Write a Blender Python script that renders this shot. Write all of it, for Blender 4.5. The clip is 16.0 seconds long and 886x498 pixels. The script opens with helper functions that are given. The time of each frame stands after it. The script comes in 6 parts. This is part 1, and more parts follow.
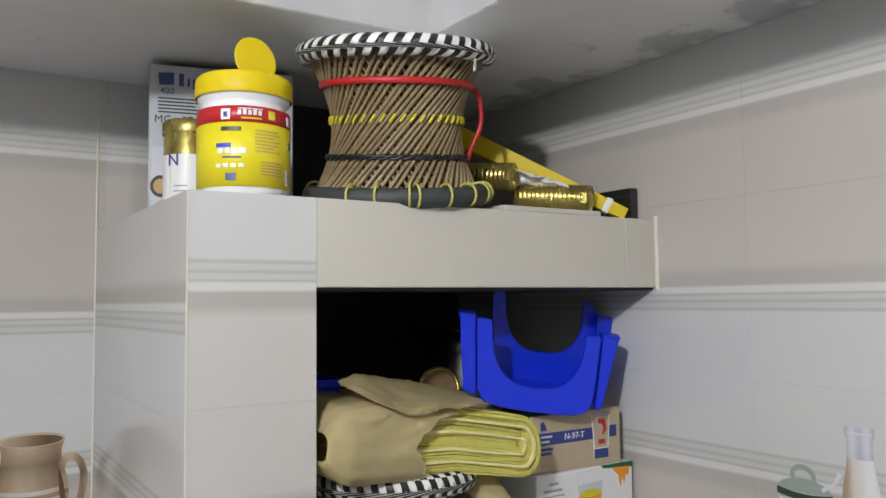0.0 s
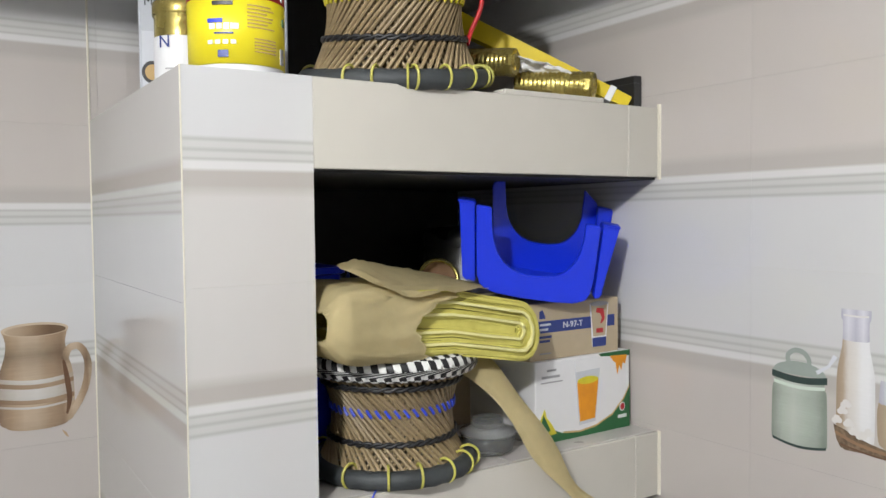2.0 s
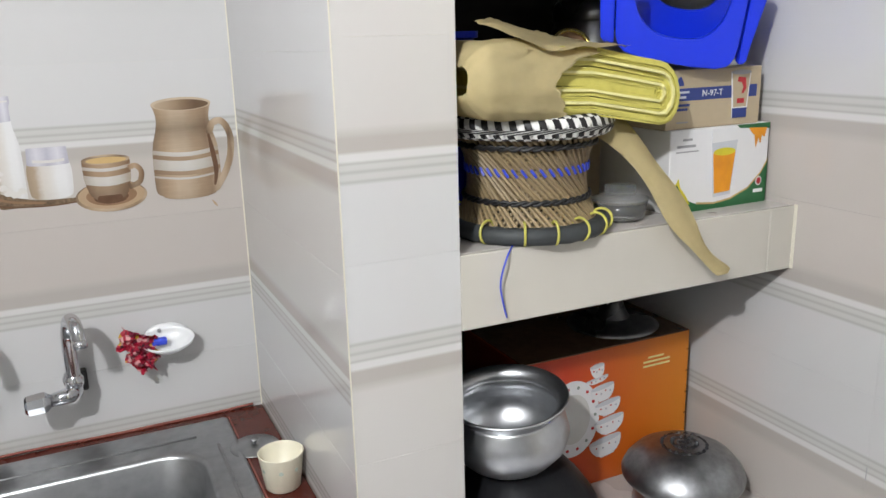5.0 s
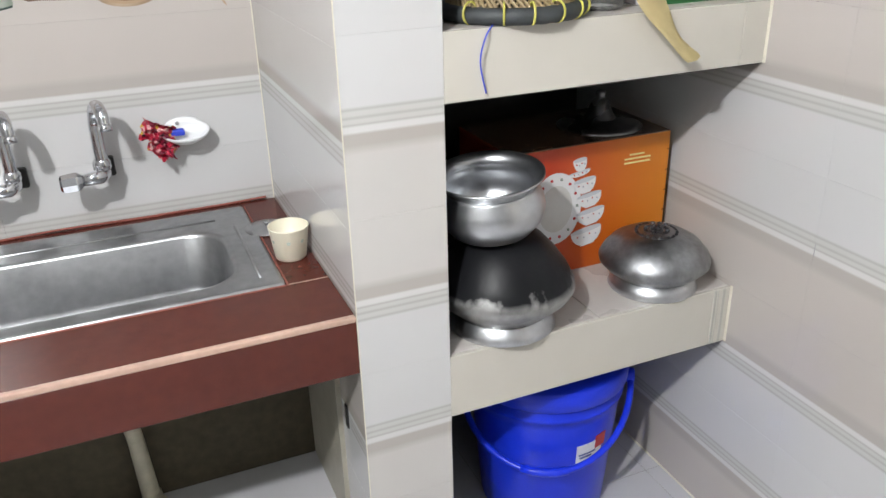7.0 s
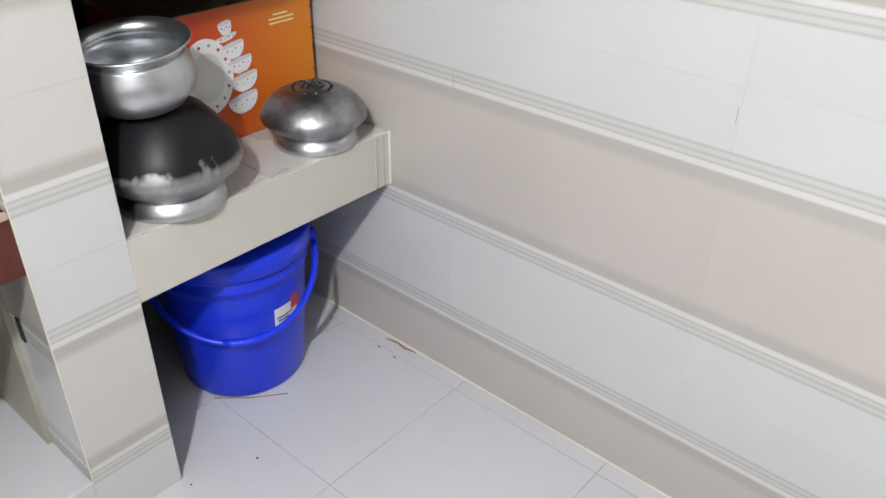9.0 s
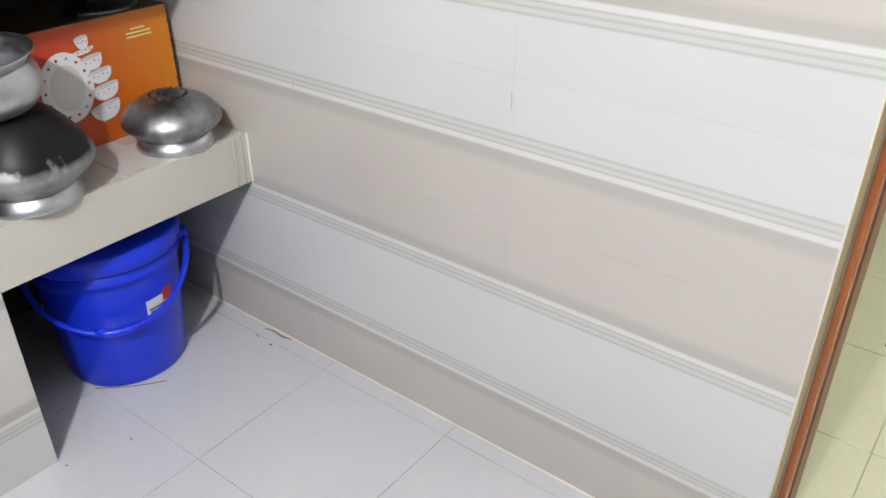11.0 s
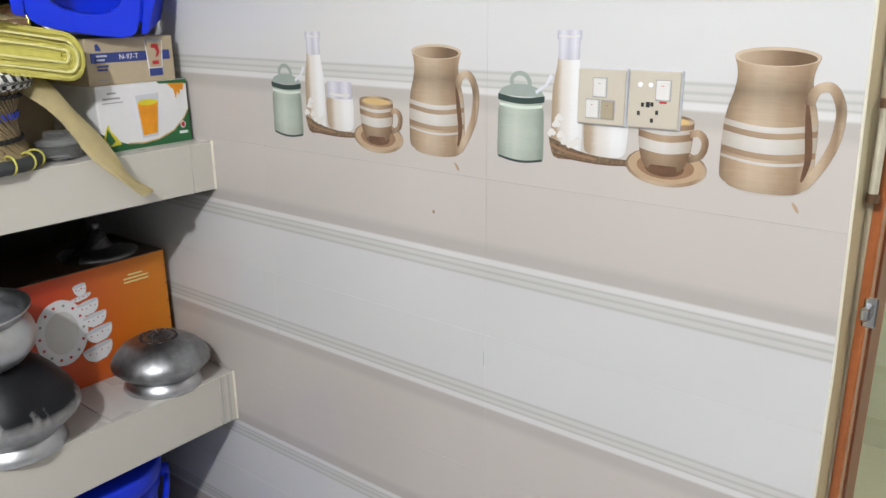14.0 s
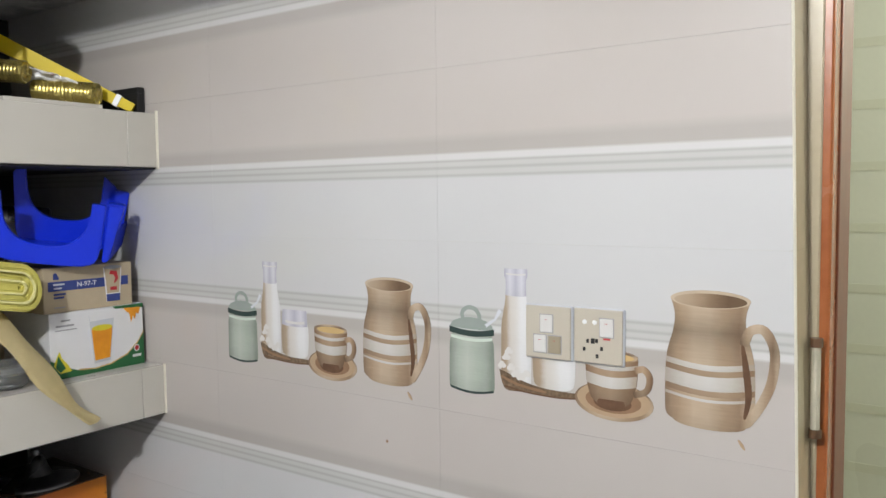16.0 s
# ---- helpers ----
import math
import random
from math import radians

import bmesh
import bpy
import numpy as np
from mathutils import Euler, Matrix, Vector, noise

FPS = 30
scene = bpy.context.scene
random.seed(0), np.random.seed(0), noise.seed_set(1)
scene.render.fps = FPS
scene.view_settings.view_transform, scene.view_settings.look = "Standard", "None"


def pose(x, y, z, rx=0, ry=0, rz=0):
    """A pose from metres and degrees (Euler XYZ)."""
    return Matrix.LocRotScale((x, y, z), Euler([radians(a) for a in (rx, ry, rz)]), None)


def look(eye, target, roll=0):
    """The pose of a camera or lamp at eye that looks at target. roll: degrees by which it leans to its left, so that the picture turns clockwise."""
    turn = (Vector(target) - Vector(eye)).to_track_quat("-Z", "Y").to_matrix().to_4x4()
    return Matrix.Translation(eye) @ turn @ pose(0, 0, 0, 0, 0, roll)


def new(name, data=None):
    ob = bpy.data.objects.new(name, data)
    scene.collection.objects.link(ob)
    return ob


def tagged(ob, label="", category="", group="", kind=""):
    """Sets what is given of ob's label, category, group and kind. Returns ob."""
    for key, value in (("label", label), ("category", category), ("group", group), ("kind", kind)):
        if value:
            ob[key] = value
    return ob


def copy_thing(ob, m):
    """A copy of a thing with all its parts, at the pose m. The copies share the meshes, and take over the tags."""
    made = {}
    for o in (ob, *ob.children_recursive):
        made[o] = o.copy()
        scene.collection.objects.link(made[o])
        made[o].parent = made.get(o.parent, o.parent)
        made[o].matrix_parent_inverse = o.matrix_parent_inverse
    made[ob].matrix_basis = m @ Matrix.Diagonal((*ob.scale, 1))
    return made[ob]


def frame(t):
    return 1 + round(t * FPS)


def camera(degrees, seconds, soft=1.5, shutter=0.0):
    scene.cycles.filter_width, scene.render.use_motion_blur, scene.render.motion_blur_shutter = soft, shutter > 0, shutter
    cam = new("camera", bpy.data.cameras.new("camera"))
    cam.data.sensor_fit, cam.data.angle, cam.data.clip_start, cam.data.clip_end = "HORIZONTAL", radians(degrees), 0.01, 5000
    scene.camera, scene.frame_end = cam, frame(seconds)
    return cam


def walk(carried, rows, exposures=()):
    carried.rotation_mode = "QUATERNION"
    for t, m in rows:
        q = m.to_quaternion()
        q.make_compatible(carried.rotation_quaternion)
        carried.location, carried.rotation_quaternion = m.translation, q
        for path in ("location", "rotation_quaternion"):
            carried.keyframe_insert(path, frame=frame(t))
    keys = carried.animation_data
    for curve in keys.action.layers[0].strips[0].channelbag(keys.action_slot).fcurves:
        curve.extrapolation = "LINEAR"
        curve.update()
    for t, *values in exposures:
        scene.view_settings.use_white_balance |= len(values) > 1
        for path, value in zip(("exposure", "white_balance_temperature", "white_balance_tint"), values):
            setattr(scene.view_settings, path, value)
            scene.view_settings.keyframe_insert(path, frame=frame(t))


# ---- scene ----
cam = camera(58.0, 16.0)
PATH = [
    (0, (0.44, 0.525, 1.586), (1.519, 2.205, 1.715), -0.6),
    (0.5, (0.443, 0.527, 1.571), (1.521, 2.21, 1.66), -0.6),
    (1, (0.441, 0.529, 1.563), (1.52, 2.212, 1.625), -0.6),
    (1.5, (0.441, 0.535, 1.55), (1.518, 2.22, 1.537), -0.6),
    (2, (0.448, 0.536, 1.541), (1.526, 2.219, 1.46), -0.6),
    (2.5, (0.45, 0.537, 1.526), (1.523, 2.216, 1.361), -0.9),
    (3, (0.421, 0.544, 1.517), (1.468, 2.232, 1.283), -1.1),
    (3.5, (0.403, 0.548, 1.505), (1.357, 2.278, 1.197), -1.4),
    (4, (0.4, 0.549, 1.491), (1.291, 2.295, 1.099), -1.5),
    (6.5, (0.391, 0.459, 1.387), (1.117, 2.178, 0.668), -1.5),
    (7, (0.386, 0.367, 1.365), (1.087, 2.045, 0.533), -1.5),
    (7.5, (0.369, 0.325, 1.346), (1.133, 1.931, 0.43), -0.2),
    (8, (0.35, 0.347, 1.336), (1.461, 1.722, 0.401), 3.8),
    (8.5, (0.333, 0.349, 1.312), (1.575, 1.558, 0.313), 1.6),
    (9, (0.338, 0.322, 1.306), (1.623, 1.433, 0.251), 0.7),
    (11.5, (0.368, -0.025, 1.352), (1.751, 1.03, 0.364), -0.1),
    (12, (0.373, -0.026, 1.385), (1.778, 1.051, 0.454), 0.1),
    (12.5, (0.371, -0.019, 1.413), (1.807, 1.077, 0.555), -0.0),
    (13, (0.389, -0.025, 1.44), (1.86, 1.107, 0.696), -0.2),
    (13.5, (0.409, -0.034, 1.45), (1.902, 1.126, 0.799), -0.3),
    (14, (0.411, -0.035, 1.46), (1.912, 1.148, 0.869), -0.5),
    (14.5, (0.427, -0.042, 1.484), (1.961, 1.154, 1.02), -0.4),
    (15, (0.435, -0.048, 1.512), (2.023, 1.127, 1.199), -0.7),
    (15.5, (0.421, -0.052, 1.525), (2.039, 1.103, 1.308), -0.9),
    (16, (0.414, -0.05, 1.532), (2.044, 1.102, 1.403), -0.6),
]
walk(cam, [(t, look(eye, target, roll)) for t, eye, target, roll in PATH], ((0, -0.48), (1, -0.28), (2, -0.09), (3, -0.14), (4, -0.10), (6.5, 0.34), (7, 0.38), (7.5, 0.70), (8, 0.76), (8.5, 0.66), (9, 0.40), (11.5, 0.33), (13, 0.12), (14.5, -0.06), (16, -0.27)))

# ---- world and lights ----
world = bpy.data.worlds.new("world")
world.use_nodes = True
world.node_tree.nodes["Background"].inputs[0].default_value = (0.8, 0.9, 1.0, 1)
world.node_tree.nodes["Background"].inputs[1].default_value = 0.05
scene.world = world


def point_light(name, at, watts, radius, colour):
    data = bpy.data.lights.new(name, "POINT")
    data.energy, data.shadow_soft_size, data.color = watts, radius, colour
    ob = new(name, data)
    ob.location = at
    return ob


point_light("kitchen_bulb_light", (-0.35, 0.22, 2.30), 130.0, 0.045, (0.990, 1.0, 1.0))
point_light("next_room_light", (2.7, -0.9, 2.25), 78.0, 0.06, (1.0, 0.98, 0.90))

# ---- materials ----
def links(mat, a, b):
    mat.node_tree.links.new(a, b)


def mk(name, col, rough=0.5, metal=0.0, var=0.06, scale=6.0, fine=60.0, bump=0.0, bscale=150.0, coat=0.0, rvar=0.08, col2=None, spec=0.5):
    """A surface with two scales of colour variation, uneven gloss and a fine relief."""
    m = bpy.data.materials.new(name)
    m.use_nodes = True
    nt = m.node_tree
    p = nt.nodes["Principled BSDF"]
    tc = nt.nodes.new("ShaderNodeTexCoord")
    n1, n2 = nt.nodes.new("ShaderNodeTexNoise"), nt.nodes.new("ShaderNodeTexNoise")
    n1.inputs["Scale"].default_value, n2.inputs["Scale"].default_value = scale, fine
    n1.inputs["Detail"].default_value = 3
    links(m, tc.outputs["Object"], n1.inputs["Vector"])
    links(m, tc.outputs["Object"], n2.inputs["Vector"])
    add = nt.nodes.new("ShaderNodeMath")
    add.operation = "ADD"
    links(m, n1.outputs["Fac"], add.inputs[0])
    links(m, n2.outputs["Fac"], add.inputs[1])
    ramp = nt.nodes.new("ShaderNodeMapRange")
    ramp.inputs["From Min"].default_value, ramp.inputs["From Max"].default_value = 0.45, 1.55
    links(m, add.outputs[0], ramp.inputs["Value"])
    mix = nt.nodes.new("ShaderNodeMix")
    mix.data_type = "RGBA"
    lo = tuple(c * (1 - var) for c in col) if col2 is None else col2
    hi = tuple(min(1, c * (1 + var)) for c in col) if col2 is None else col
    mix.inputs[6].default_value, mix.inputs[7].default_value = (*lo, 1), (*hi, 1)
    links(m, ramp.outputs[0], mix.inputs[0])
    links(m, mix.outputs[2], p.inputs["Base Color"])
    rr = nt.nodes.new("ShaderNodeMapRange")
    rr.inputs["To Min"].default_value, rr.inputs["To Max"].default_value = max(0.02, rough - rvar), min(1, rough + rvar)
    links(m, n1.outputs["Fac"], rr.inputs["Value"])
    links(m, rr.outputs[0], p.inputs["Roughness"])
    p.inputs["Metallic"].default_value = metal
    p.inputs["Coat Weight"].default_value = coat
    p.inputs["Specular IOR Level"].default_value = spec
    if bump:
        n3 = nt.nodes.new("ShaderNodeTexNoise")
        n3.inputs["Scale"].default_value = bscale
        n3.inputs["Detail"].default_value = 3
        links(m, tc.outputs["Object"], n3.inputs["Vector"])
        bp = nt.nodes.new("ShaderNodeBump")
        bp.inputs["Strength"].default_value, bp.inputs["Distance"].default_value = bump, 0.002
        links(m, n3.outputs["Fac"], bp.inputs["Height"])
        links(m, bp.outputs[0], p.inputs["Normal"])
    return m


BAND_Z, TILE_H = 0.160, 0.2885


def wall_tile_material(name, shift, beige=(0.466, 0.432, 0.403)):
    """Glazed wall tile: white and beige fields, with a moulded striped border between them, set by height above the floor."""
    m = bpy.data.materials.new(name)
    m.use_nodes = True
    nt = m.node_tree
    p = nt.nodes["Principled BSDF"]

    def math_node(op, a, b=None):
        n = nt.nodes.new("ShaderNodeMath")
        n.operation = op
        for k, v in enumerate((a, b)):
            if isinstance(v, (int, float)):
                n.inputs[k].default_value = v
            elif v is not None:
                links(m, v, n.inputs[k])
        return n.outputs[0]

    geo, sep = nt.nodes.new("ShaderNodeNewGeometry"), nt.nodes.new("ShaderNodeSeparateXYZ")
    links(m, geo.outputs["Position"], sep.inputs[0])
    turn = math_node("DIVIDE", math_node("SUBTRACT", sep.outputs["Z"], BAND_Z + shift - 0.25 * 2 * TILE_H), 2 * TILE_H)
    q = math_node("ABSOLUTE", math_node("SUBTRACT", math_node("FRACT", turn), 0.5))
    ramp = nt.nodes.new("ShaderNodeValToRGB")
    white, grey, dark, hi = (0.535, 0.535, 0.535), (0.395, 0.39, 0.37), (0.405, 0.378, 0.35), (0.575, 0.575, 0.565)
    pale = (0.495, 0.493, 0.477)
    stops = ((0.0, white), (0.182, white), (0.190, grey), (0.196, pale), (0.205, pale), (0.212, grey), (0.218, pale), (0.226, pale), (0.231, grey), (0.237, hi), (0.250, hi), (0.257, dark), (0.286, dark), (0.312, beige))
    el = ramp.color_ramp.elements
    while len(el) < len(stops):
        el.new(0.5)
    for e, (at, c) in zip(el, stops):
        e.position, e.color = at * 2, (*c, 1)
    links(m, math_node("MULTIPLY", q, 2.0), ramp.inputs["Fac"])
    info = nt.nodes.new("ShaderNodeObjectInfo")
    noise_a = nt.nodes.new("ShaderNodeTexNoise")
    noise_a.inputs["Scale"].default_value, noise_a.inputs["Detail"].default_value = 3.0, 5
    links(m, geo.outputs["Position"], noise_a.inputs["Vector"])
    val = math_node("ADD", math_node("MULTIPLY", info.outputs["Random"], 0.03), math_node("ADD", math_node("MULTIPLY", noise_a.outputs["Fac"], 0.08), 0.935))
    hsv = nt.nodes.new("ShaderNodeHueSaturation")
    links(m, ramp.outputs["Color"], hsv.inputs["Color"])
    links(m, val, hsv.inputs["Value"])
    links(m, hsv.outputs["Color"], p.inputs["Base Color"])
    fine = nt.nodes.new("ShaderNodeTexNoise")
    fine.inputs["Scale"].default_value = 18.0
    links(m, geo.outputs["Position"], fine.inputs["Vector"])
    rr = nt.nodes.new("ShaderNodeMapRange")
    rr.inputs["To Min"].default_value, rr.inputs["To Max"].default_value = 0.05, 0.15
    links(m, noise_a.outputs["Fac"], rr.inputs["Value"])
    links(m, rr.outputs[0], p.inputs["Roughness"])
    grey_of = nt.nodes.new("ShaderNodeRGBToBW")
    links(m, ramp.outputs["Color"], grey_of.inputs[0])
    height = math_node("ADD", grey_of.outputs[0], math_node("MULTIPLY", fine.outputs["Fac"], 0.10))
    bp = nt.nodes.new("ShaderNodeBump")
    bp.inputs["Strength"].default_value, bp.inputs["Distance"].default_value = 0.22, 0.004
    links(m, height, bp.inputs["Height"])
    links(m, bp.outputs[0], p.inputs["Normal"])
    return m


M_TILE = wall_tile_material("banded_wall_tile", 0.0)
M_TILE_BACK = wall_tile_material("banded_back_wall_tile", -0.032)
# Pillar tiles: beige made paler, with the glaze's reflected light in the colour.
M_TILE_SIDE = wall_tile_material("banded_lit_pillar_side_tile", -0.018, (0.512, 0.499, 0.481))
M_TILE_B = wall_tile_material("banded_lit_tile_other_way", TILE_H, (0.512, 0.496, 0.477))
# Near-black tone that puts the niches' deep shade into the surface.
M_NICHESHADE = mk("near_black_niche_shade", (0.030, 0.030, 0.031), 0.75, var=0.3, scale=4, fine=30, bump=0.4, bscale=30)
M_SIDE = mk("dusty_cream_tile", (0.42, 0.40, 0.34), 0.4, scale=5, fine=25, col2=(0.28, 0.26, 0.205))
M_CREAMD = mk("darker_beige_tile", (0.42, 0.36, 0.25), 0.25, var=0.08, scale=4)
M_GROUT = mk("pale_yellow_grout", (0.62, 0.59, 0.49), 0.8, bump=0.3)
M_CREAM = mk("cream_glazed_tile", (0.515, 0.492, 0.438), 0.18, var=0.03, scale=3, fine=20, rvar=0.06)
M_STRIPE = mk("grey_green_glaze_stripe", (0.42, 0.415, 0.375), 0.2, var=0.08)
M_SHELFTOP = mk("pale_grey_shelf_tile", (0.48, 0.453, 0.43), 0.28, var=0.05, scale=5)
M_FLOOR = mk("white_floor_tile", (0.52, 0.52, 0.543), 0.20, var=0.035, scale=3, fine=25, rvar=0.08)
M_FLOORGROUT = mk("dirty_floor_grout", (0.50, 0.495, 0.49), 0.8, scale=6, fine=22, col2=(0.15, 0.14, 0.125))
# Plaster for unseen walls, kept dark to hold down bounced light.
M_PLASTER = mk("low_bounce_plaster", (0.24, 0.24, 0.235), 0.85, var=0.10, scale=3, fine=30, bump=0.25, bscale=40)
# Tone of the unseen left wall, chosen for how much light it bounces.
M_BOUNCE = mk("pale_bounce_plaster", (0.42, 0.42, 0.415), 0.8, var=0.08, scale=3, fine=30, bump=0.25, bscale=40)
M_CEIL = mk("stained_white_ceiling", (0.52, 0.52, 0.53), 0.9, var=0.10, scale=2.2, fine=12, bump=0.3, bscale=60, col2=(0.36, 0.36, 0.37))
# Damp-stained underside; its white is lifted to stand in for bounced light.
M_SOFFIT = mk("damp_stained_lightened_soffit", (0.76, 0.76, 0.77), 0.9, var=0.05, scale=2.5, fine=14, bump=0.3, bscale=60)


def damp_stain(m):
    """Grey damp patches with ragged edges, along the wall's head and scattered."""
    nt = m.node_tree
    p = nt.nodes["Principled BSDF"]
    geo, sep, n = nt.nodes.new("ShaderNodeNewGeometry"), nt.nodes.new("ShaderNodeSeparateXYZ"), nt.nodes.new("ShaderNodeTexNoise")
    n.inputs["Scale"].default_value, n.inputs["Detail"].default_value, n.inputs["Roughness"].default_value = 5.5, 8, 0.62
    links(m, geo.outputs["Position"], sep.inputs[0])
    links(m, geo.outputs["Position"], n.inputs["Vector"])
    near, total, cut = nt.nodes.new("ShaderNodeMapRange"), nt.nodes.new("ShaderNodeMath"), nt.nodes.new("ShaderNodeMapRange")
    near.inputs["From Min"].default_value, near.inputs["From Max"].default_value = 1.26, 1.51
    near.inputs["To Max"].default_value = 0.22
    links(m, sep.outputs["X"], near.inputs["Value"])
    links(m, near.outputs[0], total.inputs[0])
    links(m, n.outputs["Fac"], total.inputs[1])
    cut.inputs["From Min"].default_value, cut.inputs["From Max"].default_value, cut.inputs["To Max"].default_value = 0.64, 0.70, 0.75
    links(m, total.outputs[0], cut.inputs["Value"])
    mix = nt.nodes.new("ShaderNodeMix")
    mix.data_type = "RGBA"
    links(m, cut.outputs[0], mix.inputs[0])
    links(m, p.inputs["Base Color"].links[0].from_socket, mix.inputs[6])
    mix.inputs[7].default_value = (0.43, 0.44, 0.46, 1)
    links(m, mix.outputs[2], p.inputs["Base Color"])


damp_stain(M_SOFFIT)
M_CEMENT = mk("rough_cement", (0.105, 0.088, 0.056), 0.9, var=0.3, scale=5, fine=40, bump=0.9, bscale=35, col2=(0.045, 0.037, 0.023))
M_REDTILE = mk("red_brown_counter_tile", (0.082, 0.017, 0.011), 0.26, var=0.22, scale=4, fine=40, rvar=0.04, spec=0.35)
M_PINKEDGE = mk("worn_pink_edge", (0.46, 0.31, 0.245), 0.6, var=0.2, scale=12)
M_REDGROUT = mk("red_grout", (0.24, 0.075, 0.055), 0.8, var=0.3, scale=20)
M_STEEL = mk("brushed_stainless_steel", (0.50, 0.51, 0.52), 0.33, 1.0, scale=7, fine=45, rvar=0.07, col2=(0.30, 0.305, 0.315), bump=0.08, bscale=90)
M_CHROME = mk("chrome", (0.62, 0.63, 0.66), 0.09, 1.0, var=0.05, rvar=0.05)
M_ALU = mk("worn_aluminium", (0.66, 0.675, 0.70), 0.36, 1.0, scale=6, fine=40, rvar=0.07, col2=(0.45, 0.46, 0.48), bump=0.10, bscale=60)
M_ALUD = mk("dull_aluminium", (0.44, 0.45, 0.465), 0.41, 1.0, scale=10, fine=55, rvar=0.10, col2=(0.17, 0.172, 0.18), bump=0.35, bscale=55)
M_DARKPOT = mk("darkened_aluminium", (0.26, 0.26, 0.265), 0.28, 0.95, var=0.3, scale=7, fine=60, rvar=0.14)
M_SOOT = mk("soot_blackened_aluminium", (0.030, 0.031, 0.036), 0.42, 0.5, var=0.5, scale=9, fine=50, rvar=0.2)
M_BLUE = mk("royal_blue_plastic", (0.009, 0.035, 0.66), 0.30, var=0.05, scale=4, rvar=0.02, spec=0.4)
M_WHITEPL = mk("white_plastic", (0.74, 0.75, 0.76), 0.3, var=0.03)
M_CUP = mk("ivory_plastic", (0.74, 0.70, 0.56), 0.35, var=0.03)
M_YELLOWPL = mk("yellow_plastic", (0.62, 0.47, 0.003), 0.5, var=0.05, spec=0.3)
M_LABELY = mk("yellow_printed_label", (0.70, 0.60, 0.015), 0.35, var=0.05)
M_RED = mk("red_print", (0.42, 0.015, 0.022), 0.4, var=0.08)
M_NAVY = mk("navy_print", (0.025, 0.045, 0.20), 0.45, var=0.08)
M_BLACK = mk("black_plastic", (0.012, 0.012, 0.013), 0.4, var=0.3)
M_CANE = mk("split_bamboo", (0.33, 0.25, 0.135), 0.55, var=0.0, scale=14, fine=90, col2=(0.16, 0.11, 0.055), bump=0.3, bscale=120)
M_TIE = mk("faded_yellow_cord", (0.46, 0.43, 0.09), 0.5, var=0.2, scale=40)
M_TYRE = mk("grey_black_rubber", (0.035, 0.040, 0.043), 0.6, var=0.3, scale=14, bump=0.4, bscale=90)
M_CORDR = mk("red_cord", (0.45, 0.012, 0.015), 0.45, var=0.15, scale=40)
M_CORDY = mk("yellow_cord", (0.60, 0.52, 0.03), 0.45, var=0.15, scale=40)
M_CORDB = mk("black_cord", (0.012, 0.012, 0.014), 0.45, var=0.3, scale=40)
M_CORDU = mk("blue_cord", (0.03, 0.06, 0.55), 0.45, var=0.15, scale=40)
M_CORDW = mk("white_cord", (0.72, 0.72, 0.70), 0.5, var=0.08, scale=40)
M_KRAFT = mk("kraft_paper", (0.66, 0.56, 0.31), 0.75, var=0.10, scale=7, fine=50, bump=0.5, bscale=18)
M_YPAPER = mk("yellow_paper", (0.63, 0.58, 0.15), 0.7, scale=16, fine=70, col2=(0.45, 0.40, 0.08), bump=0.5, bscale=40)
M_YPALE = mk("pale_yellow_paper", (0.70, 0.66, 0.30), 0.7, var=0.12, scale=14)
M_CARD = mk("brown_cardboard", (0.43, 0.35, 0.235), 0.7, var=0.06, scale=5, bump=0.2, bscale=60)
M_BOXW = mk("white_printed_card", (0.70, 0.70, 0.71), 0.4, var=0.03)
M_GREEN = mk("green_print", (0.015, 0.115, 0.035), 0.4, var=0.1)
M_ORANGEJ = mk("orange_juice_print", (0.80, 0.33, 0.012), 0.4, var=0.12, scale=20, col2=(0.62, 0.22, 0.008))
M_GREYPR = mk("grey_print", (0.30, 0.30, 0.31), 0.5, var=0.05)
M_PALEPR = mk("pale_grey_print", (0.52, 0.54, 0.58), 0.4, var=0.05)
M_BOXGREY = mk("grey_printed_card", (0.42, 0.44, 0.48), 0.4, var=0.06, scale=5)
M_GOLD = mk("gold_foil", (0.60, 0.50, 0.17), 0.26, 0.85, scale=25, rvar=0.12, col2=(0.30, 0.23, 0.05), bump=0.4, bscale=90)
M_TAN = mk("tan_enamel_print", (0.40, 0.285, 0.18), 0.2, var=0.10, scale=20)
M_TAND = mk("dark_brown_print", (0.12, 0.066, 0.038), 0.2, var=0.2, scale=30)
M_TANM = mk("mid_brown_print", (0.24, 0.145, 0.085), 0.2, var=0.15, scale=25)
M_OFFW = mk("off_white_print", (0.60, 0.585, 0.56), 0.2, var=0.06, scale=25)
M_MINTL = mk("pale_mint_print", (0.53, 0.61, 0.53), 0.2, var=0.05, scale=20)
M_GREYGR = mk("grey_green_print", (0.27, 0.31, 0.28), 0.2, var=0.08, scale=20)
M_DARKGR = mk("dark_green_print", (0.035, 0.055, 0.05), 0.2, var=0.2)
M_LILAC = mk("lilac_grey_print", (0.42, 0.41, 0.47), 0.2, var=0.15, scale=60)
M_COFFEE = mk("coffee_print", (0.52, 0.36, 0.16), 0.2, var=0.1)
M_SWITCH = mk("champagne_plastic", (0.46, 0.42, 0.345), 0.35, var=0.03)
M_SWITCHD = mk("taupe_plastic", (0.30, 0.255, 0.18), 0.35, var=0.03)
M_ROCKER = mk("grey_white_switch_plastic", (0.60, 0.59, 0.57), 0.35, var=0.03)
